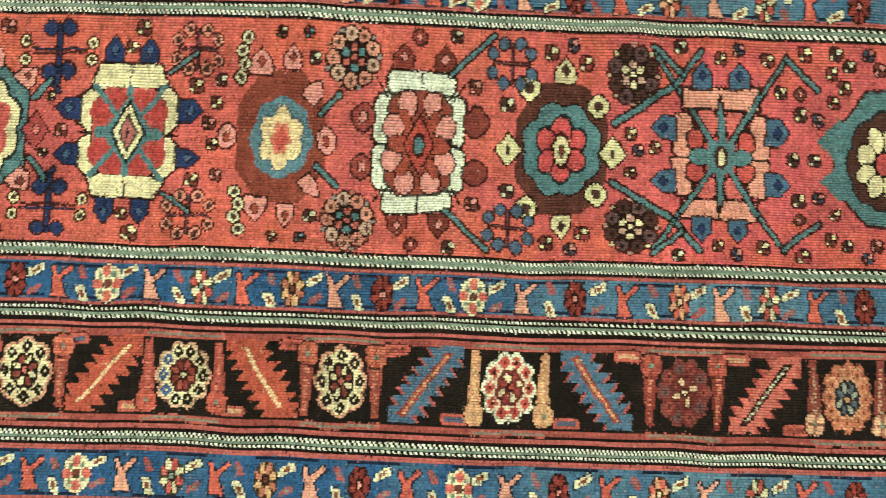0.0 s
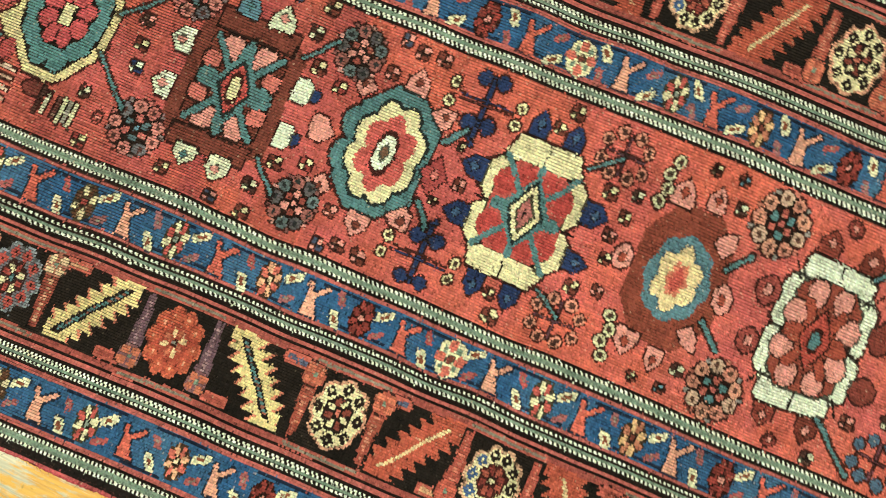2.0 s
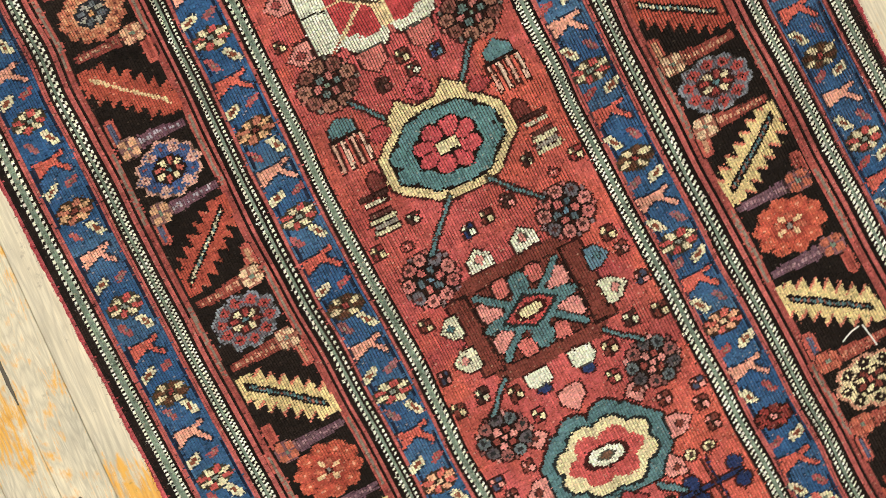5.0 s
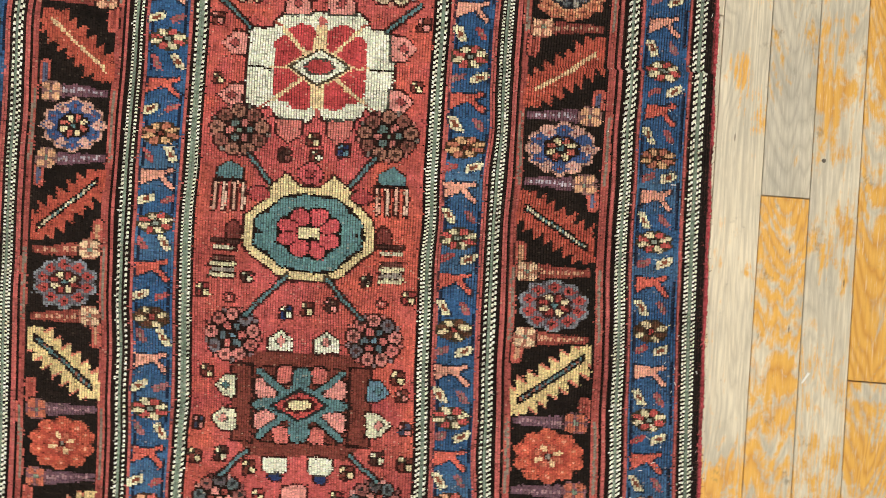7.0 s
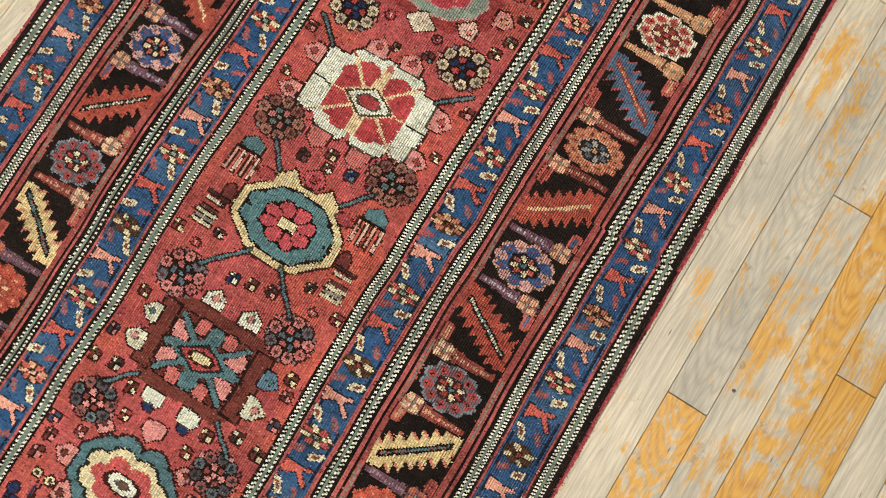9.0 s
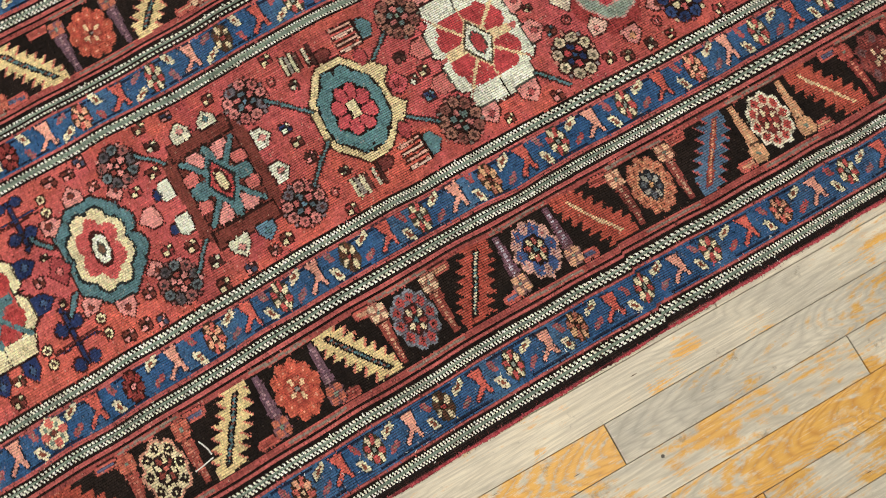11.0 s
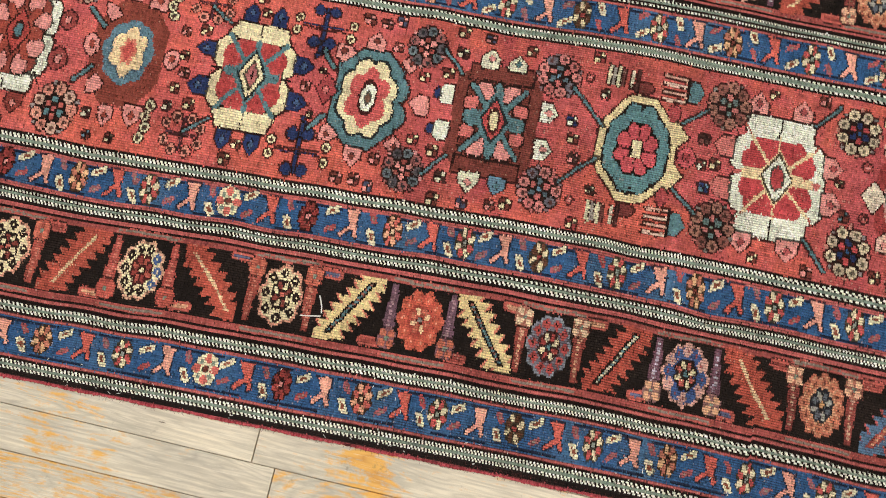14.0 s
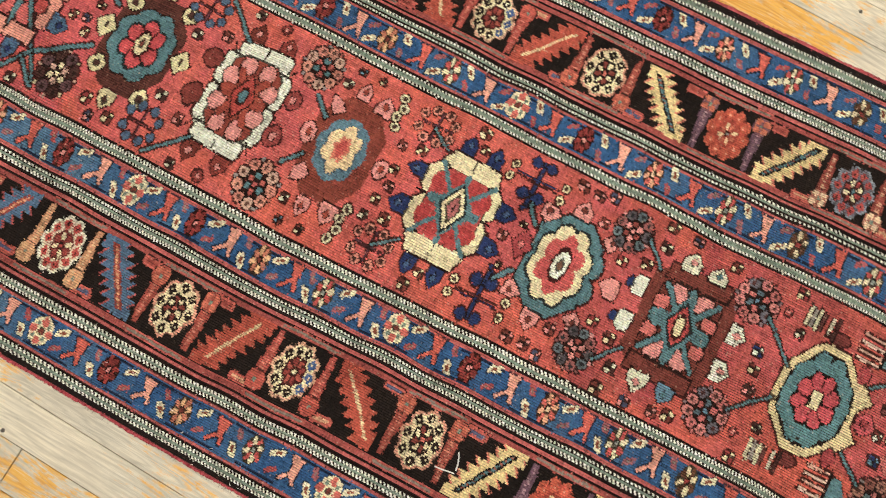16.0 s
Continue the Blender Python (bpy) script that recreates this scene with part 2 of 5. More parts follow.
def lay_out(at, v):
    """Where the rows of knots at the signed distances v lie across the bowed rug, at the places at along it."""
    ref = (0.0, *LINES, LINES[-1] + 0.1)
    out = np.zeros((len(v), len(at)))
    for table, sign in ((NB, 1), (SB, -1)):
        m = v * sign >= 0
        lines = np.array([np.zeros(len(at))] + [np.interp(at, xs, q) for q in table])
        lines = np.vstack((lines, lines[-1:] + 0.1))
        k = np.clip(np.searchsorted(ref, np.abs(v[m]), "right") - 1, 0, len(ref) - 2)
        f = ((np.abs(v[m]) - np.array(ref)[k]) / np.diff(ref)[k])[:, None]
        out[m] = sign * (lines[k] * (1 - f) + lines[k + 1] * f)
    return out


NB = [bowed(BOW_N, r, xs) for r in range(5)]
SB = [bowed(BOW_S, r, xs) for r in range(5)]
# a small pleat across the northern border
PLEAT = -0.757
jog = 0.0021 * np.sign(xs - PLEAT) * np.exp(-np.abs(xs - PLEAT) / 0.08)
NB = [q + jog * share for q, share in zip(NB, (0.0, 0.15, 0.8, 1.0, 1.0))]
V = np.repeat(ys[:, None], NX, 1)
XX = np.broadcast_to(xs, V.shape)


def drift(pitch, amount, extra=0):
    """Smooth unevenness over the grid of knots (extra=1: over its corners)."""
    nx, ny = int((GX1 - GX0) / pitch) + 4, int((GY1 - GY0) / pitch) + 4
    g = rng.normal(0, amount, (ny, nx))
    u, w = np.arange(NX + extra) * CELL / pitch, np.arange(NY + extra) * CELL_Y / pitch
    i, j = u.astype(int), w.astype(int)
    fu, fw = (u - i)[None], (w - j)[:, None]
    fu, fw = fu * fu * (3 - 2 * fu), fw * fw * (3 - 2 * fw)
    j = j[:, None]
    return (g[j, i] * (1 - fu) + g[j, i + 1] * fu) * (1 - fw) + (g[j + 1, i] * (1 - fu) + g[j + 1, i + 1] * fu) * fw


JA = rng.normal(0, 0.30, V.shape) + drift(0.009, 0.50) + drift(0.03, 0.7)
JB = rng.normal(0, 0.30, V.shape) + drift(0.009, 0.50) + drift(0.03, 0.7)

# the drawing follows whole knots, two cells long
KJ, KI = np.arange(NY), np.arange(NX) // 2 * 2
XK, VK, JA, JB = (np.ascontiguousarray(q[KJ][:, KI]) for q in (XX, V, JA, JB))
XK = XK + CELL / 2

RED, ROSE, SALMON = srgb(193, 79, 68), srgb(190, 62, 78), srgb(205, 96, 75)
DARK, BLACK = srgb(25, 15, 14), srgb(28, 22, 20)
BLUE, PALEBLUE, NAVY = srgb(38, 85, 134), srgb(92, 132, 156), srgb(36, 52, 98)
TEAL, GREYGREEN = srgb(80, 120, 128), srgb(116, 134, 118)
CREAM, WHITE, PINK = srgb(224, 207, 158), srgb(220, 222, 200), srgb(218, 134, 126)
RUST, BROWN, UMBER = srgb(158, 60, 42), srgb(118, 52, 42), srgb(76, 45, 40)
TERRA, PEACH, ORANGE = srgb(204, 84, 66), srgb(226, 150, 126), srgb(214, 150, 100)
MAUVE, LINE = srgb(124, 90, 112), srgb(178, 80, 76)

D = np.zeros((*V.shape, 3))  # the dye of each knot
ID = np.zeros(V.shape, np.int32)  # the motif it belongs to
BUSY = np.zeros(V.shape, bool)
MOTIFS = [("", "", "")]
now = [0]


def sub():
    """A further piece like the last one."""
    MOTIFS.append(MOTIFS[-1])
    now[0] = len(MOTIFS) - 1


def motif(name, band, label=""):
    MOTIFS.append((name, band, label))
    now[0] = len(MOTIFS) - 1


class Spot:
    """A window on the design round a centre, with coordinates in millimetres (a along the rug, b across it)."""

    def __init__(self, cx, cv, ra, rb, fa=1, fb=1):
        i0, i1 = int((cx - ra / 1000 - GX0) / CELL), int((cx + ra / 1000 - GX0) / CELL) + 1
        j0 = int((cv - rb / 1000 - 0.003 - GY0) / CELL_Y)
        j1 = int((cv + rb / 1000 + 0.003 - GY0) / CELL_Y) + 1
        self.s = (slice(max(j0, 0), max(min(j1, NY), 0)), slice(max(i0, 0), max(min(i1, NX), 0)))
        self.a = ((XK[self.s] - cx) * 1000 + JA[self.s]) * fa
        self.b = ((VK[self.s] - cv) * 1000 + JB[self.s]) * fb

    def fill(self, d, col, out=2.3, ocol=DARK):
        if d.size == 0:
            return
        if out:
            m = d < out * 1.35
            D[self.s][m] = np.array(ocol) * 0.92 + D[self.s][m] * 0.08
            ID[self.s][m] = now[0]
            BUSY[self.s][m] = True
        m = d < 0
        D[self.s][m] = col
        ID[self.s][m] = now[0]
        BUSY[self.s][m] = True

    def free(self, reach=12.0):
        return self.a.size > 0 and not BUSY[self.s][np.hypot(self.a, self.b) < reach].any()


def ell(a, b, ra, rb):
    return (np.hypot(a / ra, b / rb) - 1) * min(ra, rb)


def rect(a, b, ha, hb):
    return np.maximum(np.abs(a) - ha, np.abs(b) - hb)


def octo(a, b, ha, hb, cut):
    return np.maximum(rect(a, b, ha, hb), (np.abs(a) + np.abs(b) - (ha + hb - cut)) * 0.707)


def dia(a, b, ha, hb):
    return (np.abs(a) / ha + np.abs(b) / hb - 1) * min(ha, hb) * 0.8


def scal(a, b, ra, rb, n, depth, turn=0.0):
    th = np.arctan2(b / rb, a / ra)
    return (np.hypot(a / ra, b / rb) - (1 - depth + depth * np.abs(np.cos(n * (th - turn) / 2)))) * min(ra, rb)


def seg(a, b, a0, b0, a1, b1, w):
    da, db = a1 - a0, b1 - b0
    t = np.clip(((a - a0) * da + (b - b0) * db) / (da * da + db * db), 0, 1)
    return np.hypot(a - a0 - t * da, b - b0 - t * db) - w


def hexo(a, b, ha, hb, fa, fb):
    """A rectangle with its corners cut from (fa, hb) to (ha, fb)."""
    da, db = ha - fa, hb - fb
    return np.maximum(rect(a, b, ha, hb), ((np.abs(a) - fa) * db + (np.abs(b) - hb) * da) / math.hypot(da, db))


def house(a, b, w, h, ua, ub):
    """A shield with its point towards (ua, ub)."""
    along, across = a * ua + b * ub, np.abs(a * ub - b * ua)
    return np.maximum(np.maximum(-along - h, across - w), across + (along - h * 0.15) * (w / h) * 1.1 - w)


# --- ground colours of the bands
def grounds():
    av = np.abs(V) * 1000
    slow = np.convolve(rng.normal(0, 1, NX + 200), np.hanning(121) / 11, "same")[100:-100]
    slow2 = np.convolve(rng.normal(0, 1, NX + 200), np.hanning(61) / 8, "same")[100:-100]
    pinkness = np.clip(0.25 + 0.30 * slow + 0.5 * np.clip((xs - 0.42) / 0.2, 0, 1) + 0.5 * np.exp(-((xs + 0.80) / 0.16) ** 2), 0, 1)
    red = np.array(RED)[None] * (1 - pinkness[:, None]) + np.array(ROSE)[None] * pinkness[:, None]
    orange = np.clip(0.35 - 0.3 * slow2, 0, 1)[:, None]
    red = red * (1 - 0.45 * orange) + np.array(SALMON)[None] * 0.45 * orange
    old = 1 - 0.14 * np.clip((-0.08 - xs) / 0.15, 0, 1) * (1 + 0.5 * slow2)
    red = red * (old * (1 + 0.10 * np.clip((xs + 0.12) / 0.1, 0, 1)))[:, None]
    D[:] = red[None]
    side = np.tanh((np.abs(V) - 0.078 + drift(0.03, 0.012)) / 0.008)
    warm = np.clip(0.55 * drift(0.016, 0.5) + 0.6 * drift(0.04, 0.5) + 0.4 * drift(0.11, 0.5) + 0.34 * side, -0.85, 0.8)[..., None]
    D[:] = np.where(warm > 0, D * (1 - warm) + np.array(srgb(206, 84, 60)) * warm, D * (1 + warm) - np.array(srgb(198, 78, 80)) * warm)
    A, B, C, E, F = (1000 * q for q in LINES)
    pale = np.clip(0.05 + 0.12 * slow2 + 0.55 * np.clip((xs - 0.25) / 0.16, 0, 1) * (0.7 + 0.5 * slow), 0, 0.85)
    blue = np.array(BLUE)[None] * (1 - pale[:, None]) + np.array(PALEBLUE)[None] * pale[:, None]
    for lo, hi in ((A, B), (C, E)):
        m = (av > lo) & (av < hi)
        D[m] = np.broadcast_to(blue[None], D.shape)[m]
        # dark thin lines that come and go along both edges of the blue bands
        for at in (lo + 17.5, hi - 17.5):
            come = np.sin(xs * 58 + at) + 0.5 * np.sin(xs * 23 + at) > -0.2
            m2 = (np.abs(av - at) < 1.6) & come[None]
            D[m2] = srgb(24, 34, 58)
    m = (av > B) & (av < C)
    D[m] = BLACK
    # lines beside the dotted stripes: (centre, side, from, to, colour), outwards positive
    runs = []
    for c in (A, B, C, E):
        runs.append((c, -10.0, 9.6, DARK))
    for c, s in ((A, 1), (B, -1), (C, 1), (E, -1)):
        runs.append((c, *((9.4, 13.6) if s > 0 else (-13.6, -9.4)), LINE))
    for c, s in ((B, 1), (C, -1)):
        for lo, hi, col in ((9.0, 11.6, DARK), (11.6, 16.6, LINE), (16.6, 19.7, DARK), (19.7, 27.5, srgb(156, 66, 60))):
            runs.append((c, *((lo, hi) if s > 0 else (-hi, -lo)), col))
    runs.append((E, 8.5, 17.4, srgb(30, 23, 22)))
    runs.append((E, 17.4, 40.0, srgb(184, 70, 78)))
    for c, lo, hi, col in runs:
        m = (av - c > lo) & (av - c < hi)
        D[m] = col
    for c in (A, B, C, E):
        q = (av - c - 1.2) / 1.18 if c == E else av - c
        m = np.abs(q) < 1.9
        D[m] = GREYGREEN
        step = 5.4 + 0.25 * np.sin(XX * 9 + c)
        for s in (-1, 1):
            ph = ((XX * 1000 + 0.62 * q * np.sign(V)) / step + 0.31 * c + 0.5 * (s > 0)) % 1.0
            m = (q * s > 2.0) & (q * s < 6.4) & (ph < 0.52)
            D[m] = srgb(226, 226, 208)
            m = (q * s > 2.0) & (q * s < 6.6) & (ph >= 0.52)
            D[m] = DARK


grounds()


def mixc(c1, c2, f):
    return tuple(p * (1 - f) + q * f for p, q in zip(c1, c2))


# --- small motifs
def four_dots(cx, cv, cols=(CREAM, BROWN), size=6.0):
    sub()
    w = Spot(cx, cv, size * 2, size * 2)
    for ia in (-1, 1):
        for ib in (-1, 1):
            r = size * (0.46 if (ia * ib > 0) else 0.52)
            w.fill(octo(w.a - ia * size * 0.48, w.b - ib * size * 0.48, r, r, r * 0.6), cols[0] if ia * ib > 0 else cols[1], 1.6)
    w.fill(octo(w.a, w.b, 1.2, 1.2, 0.6), DARK, 0)


def bud(cx, cv, ra, rb, col, core=None, out=1.7):
    sub()
    w = Spot(cx, cv, ra + 5, rb + 5)
    w.fill(octo(w.a, w.b, ra, rb, min(ra, rb) * 0.75), col, out)
    if core:
        w.fill(octo(w.a, w.b, ra * 0.33, rb * 0.33, 1), core, 0.9)


def shield(cx, cv, w_, h, ua, ub, col, core=None, out=1.7):
    sub()
    w = Spot(cx, cv, max(w_, h) * 1.7 + 4, max(w_, h) * 1.7 + 4)
    w.fill(house(w.a, w.b, w_, h, ua, ub), col, out)
    if core:
        w.fill(dia(w.a, w.b, w_ * 0.42, h * 0.42), core, 0.9)


def stem(x0, v0, x1, v1, wide=3.0, col=TEAL):
    sub()
    cx, cv = (x0 + x1) / 2, (v0 + v1) / 2
    w = Spot(cx, cv, abs(x1 - x0) * 500 + 8, abs(v1 - v0) * 500 + 8)
    w.fill(seg(w.a, w.b, (x0 - cx) * 1000, (v0 - cv) * 1000, (x1 - cx) * 1000, (v1 - cv) * 1000, wide * 0.62), col, min(1.9, wide * 0.75))


def knot_rosette(cx, cv, ra, rb, petal, dots, core, n=8):
    """A round field flower: a ring of outlined petals round a dark, spotted heart."""
    w = Spot(cx, cv, ra + 8, rb + 8)
    w.fill(ell(w.a, w.b, ra * 0.80, rb * 0.80), mixc(DARK, RUST, 0.12), 0)
    for k in range(n):
        th = 0.39 + 2 * math.pi * k / n
        ca, sb = math.cos(th), math.sin(th)
        w.fill(octo(w.a - 0.76 * ra * ca, w.b - 0.76 * rb * sb, ra * 0.235, rb * 0.225, ra * 0.15), petal[k % len(petal)], 1.7)
        w.fill(dia(w.a - 0.78 * ra * ca, w.b - 0.78 * rb * sb, 3.4, 4.2), mixc(DARK, petal[0], 0.15), 0)
        th += math.pi / n
        w.fill(octo(w.a - 0.97 * ra * math.cos(th), w.b - 0.97 * rb * math.sin(th), 2.6, 2.6, 1.2), mixc(dots[k % len(dots)], petal[0], 0.3), 0.9)
    for k in range(6):
        th = 2 * math.pi * (k + 0.5) / 6
        w.fill(octo(w.a - 0.34 * ra * math.cos(th), w.b - 0.34 * rb * math.sin(th), ra * 0.13, rb * 0.12, ra * 0.06), dots[k % len(dots)], 1.6)
    w.fill(octo(w.a, w.b, 2.8, 3.0, 1.5), core, 1.2)


def petals(w, count, r, pr, pw, col, turn=0.0, out=1.3, squash=1.0):
    for k in range(count):
        th = turn + 2 * math.pi * k / count
        ca, sb = math.cos(th), math.sin(th)
        al, ac = w.a * ca + w.b / squash * sb, -w.a * sb + w.b / squash * ca
        w.fill(ell(al - r, ac, pr, pw), col if not isinstance(col, list) else col[k % len(col)], out)


# --- medallions of the field
def medallion_frame_square(cx, cv, frame_col, inner, star, petal, core_cols, ha=58, hb=78, label="", ray=1.0):
    motif("medallion", "field", label)
    w = Spot(cx, cv, ha + 6, hb + 6)
    for s in (-1, 1):
        w.fill(np.maximum(rect(w.a, w.b - s * (hb - 13), ha * 0.76, 13), np.abs(w.a) + (s * w.b - hb + 26) * 0.42 - ha * 0.80), frame_col)
        for q in (-1, 1):
            w.fill(octo(w.a - s * (ha - 17), w.b - q * hb * 0.33, 17, hb * 0.34, 13 if hb < 80 else 7), frame_col)
    w.fill(octo(w.a, w.b, ha - 15, hb - 26, 16), inner, 0.8)
    for s in (-1, 1):
        w.fill(rect(w.a, w.b - s * (hb - 13), 0.9, 13), DARK, 0)
        w.fill(rect(w.a - s * (ha - 9), w.b, 10, 1.0), DARK, 0)
        for q in (-1, 1):
            w.fill(octo(w.a - s * (ha - 25), w.b - q * 25, 13, 15, 10), petal, 0)
            w.fill(octo(w.a - s * 15, w.b - q * (hb - 40), 12, 13, 9), petal, 0)
            w.fill(seg(w.a, w.b, 0, 0, s * (ha - 17), q * (hb - 24), 2.7 * ray), star, 0)
        w.fill(seg(w.a, w.b, 0, 0, s * (ha - 24), 0, 6.5 * ray), star, 0)
        w.fill(seg(w.a, w.b, 0, 0, 0, s * (hb - 27), 3.4 * ray), star, 0)
    w.fill(dia(w.a, w.b, 27 * ray, 38 * ray), star, 0)
    w.fill(dia(w.a, w.b, 18, 33), core_cols[0], 2.2)
    w.fill(dia(w.a, w.b, 9, 18), core_cols[1], 1.8)
    w.fill(rect(w.a, w.b, 1.2, 5), DARK, 0)


def cream_square(cx):
    medallion_frame_square(cx, 0, CREAM, srgb(184, 66, 62), TEAL, srgb(176, 48, 48), (CREAM, srgb(170, 90, 90)), 58, 77, "cream framed square flower with a teal star", 1.15)
    motif("bud", "field", "dark blue buds")
    for s in (-1, 1):
        for q in (-1, 1):
            shield(cx + s * 0.0205, q * 0.0935, 10, 14, 0, q, NAVY, srgb(64, 92, 130))
            shield(cx + s * 0.071, q * 0.027, 12, 13, s, 0, NAVY, srgb(64, 92, 130))
    four_dots(cx, 0.097)
    four_dots(cx, -0.097)


def white_square(cx):
    motif("medallion", "field", "white framed red flower with cream rays")
    red, cream = srgb(186, 50, 56), srgb(226, 194, 142)
    w = Spot(cx - 0.003, 0.003, 76, 100)
    for q in (-1, 1):
        w.fill(octo(w.a - 2, w.b - q * 72, 48, 14.5, 5), WHITE)
        w.fill(octo(w.a - 51, w.b - q * 27, 13, 25, 9), WHITE)
    w.fill(octo(w.a + 50, w.b, 16, 56, 12), WHITE)
    w.fill(octo(w.a, w.b, 56, 62, 12), WHITE, 0)
    w.fill(octo(w.a - 2, w.b, 40, 55, 8), red, 0)
    for q in (-1, 1):
        w.fill(ell(w.a + 36, w.b - q * 24, 15, 20), red, 0)
        w.fill(ell(w.a - 38, w.b - q * 20, 13, 17), red, 0)
        w.fill(seg(w.a, w.b, -48, q * 46, -62, q * 72, 1.3), srgb(172, 72, 50), 0)
        w.fill(seg(w.a, w.b, 40, q * 54, 52, q * 70, 1.3), srgb(172, 72, 50), 0)
        w.fill(seg(w.a, w.b, 0, 0, -46, q * 46, 2.4), cream, 0)
        w.fill(seg(w.a, w.b, 0, 0, 40, q * 54, 2.2), cream, 0)
        w.fill(rect(w.a - 2, w.b - q * 72, 1.0, 15), DARK, 0)
        w.fill(rect(w.a, w.b - q * 48, 1.2, 12), cream, 0)
    w.fill(seg(w.a, w.b, -46, 0, 42, 0, 7.5), cream, 0)
    w.fill(ell(w.a + 56, w.b, 5, 4.5), srgb(200, 90, 84), 0)
    w.fill(ell(w.a - 54, w.b, 6, 3.5), srgb(200, 90, 84), 0)
    w.fill(dia(w.a, w.b, 27, 42), cream, 0)
    w.fill(dia(w.a, w.b, 20, 33), WHITE, 2.2)
    w.fill(ell(w.a, w.b, 8.5, 14), srgb(176, 50, 54), 1.8)
    motif("bud", "field", "pink buds")
    for q in (-1, 1):
        shield(cx - 0.029, q * 0.101, 14, 14, 0, q, PINK, srgb(170, 70, 70))
        shield(cx + 0.034, q * 0.101, 13, 14, 0, q, PINK, srgb(170, 70, 70))
        shield(cx + 0.074, q * 0.030, 15, 14, 1, 0, srgb(204, 106, 98))
        shield(cx - 0.080, q * 0.026, 15, 13, -1, 0, PINK, srgb(170, 70, 70))


def yellow_flower(cx):
    motif("medallion", "field", "yellow petalled flower in a teal ring")
    w = Spot(cx, 0, 75, 85)
    w.fill(octo(w.a - 1, w.b, 46, 74, 30), TEAL)
    for q in (-1, 1):
        w.fill(ell(w.a + 41, w.b - q * 19, 15, 19), TEAL)
    w.fill(octo(w.a - 1, w.b, 44, 72, 30), TEAL, 0)
    w.fill(scal(w.a, w.b, 41, 59, 8, 0.15, 0.39), CREAM)
    w.fill(scal(w.a, w.b, 31, 46, 6, 0.27, 0.5), srgb(196, 72, 70), 0)
    w.fill(ell(w.a, w.b, 9.5, 20), WHITE, 2.4)
    w.fill(dia(w.a, w.b, 4, 8), srgb(120, 80, 60), 1.2)
    motif("bud", "field", "pink buds")
    shield(cx - 0.073, -0.004, 14, 13, 1, 0, PINK)
    for q in (-1, 1):
        shield(cx + 0.004, q * 0.086, 12, 13, 0, q, PINK, BROWN)
        shield(cx + 0.046, q * 0.062, 11, 12, 0.7, q * 0.7, PINK, BROWN)
        shield(cx - 0.052, q * 0.062, 9, 11, -0.7, q * 0.7, PINK, BROWN)


def brown_square(cx):
    motif("medallion", "field", "dark brown square flower with a teal star")
    w = Spot(cx, 0, 75, 95)
    w.fill(octo(w.a, w.b, 61, 79, 22), BROWN, 0)
    for s in (-1, 1):
        w.fill(rect(w.a, w.b - s * 69, 44, 11), BROWN)
    w.fill(octo(w.a, w.b, 43, 52, 8), mixc(BROWN, DARK, 0.15), 1.2)
    for s in (-1, 1):
        for q in (-1, 1):
            w.fill(hexo(w.a - s * 19, w.b - q * 40, 13, 13, 8, 3), PINK, 1.8)
            w.fill(octo(w.a - s * 35, w.b - q * 20, 10, 9, 4), srgb(206, 100, 92), 1.8)
            w.fill(seg(w.a, w.b, 0, 0, s * 38, q * 48, 3.4), TEAL, 1.2)
        w.fill(ell(w.a - s * 30, w.b, 14, 11), TEAL, 1.2)
        w.fill(ell(w.a, w.b - s * 36, 7.5, 20), TEAL, 1.2)
    w.fill(dia(w.a, w.b, 27, 44), TEAL, 0)
    w.fill(dia(w.a, w.b, 16, 29), srgb(186, 62, 60), 2.2)
    w.fill(ell(w.a, w.b, 6, 13), CREAM, 2.0)
    motif("bud", "field", "white buds")
    for s in (-1, 1):
        shield(cx + 0.020, s * 0.091, 13, 14, 0, s, srgb(206, 204, 176), PINK)
        shield(cx - 0.020, s * 0.091, 12, 13, 0, s, srgb(206, 204, 176) if s < 0 else PALEBLUE, TEAL)
        for q in (-1, 1):
            shield(cx + s * 0.0745, q * 0.027, 14, 12, s, 0, WHITE, PINK if s < 0 else None)
            if s > 0:
                bud(cx + s * 0.086, q * 0.027, 4, 7, NAVY)


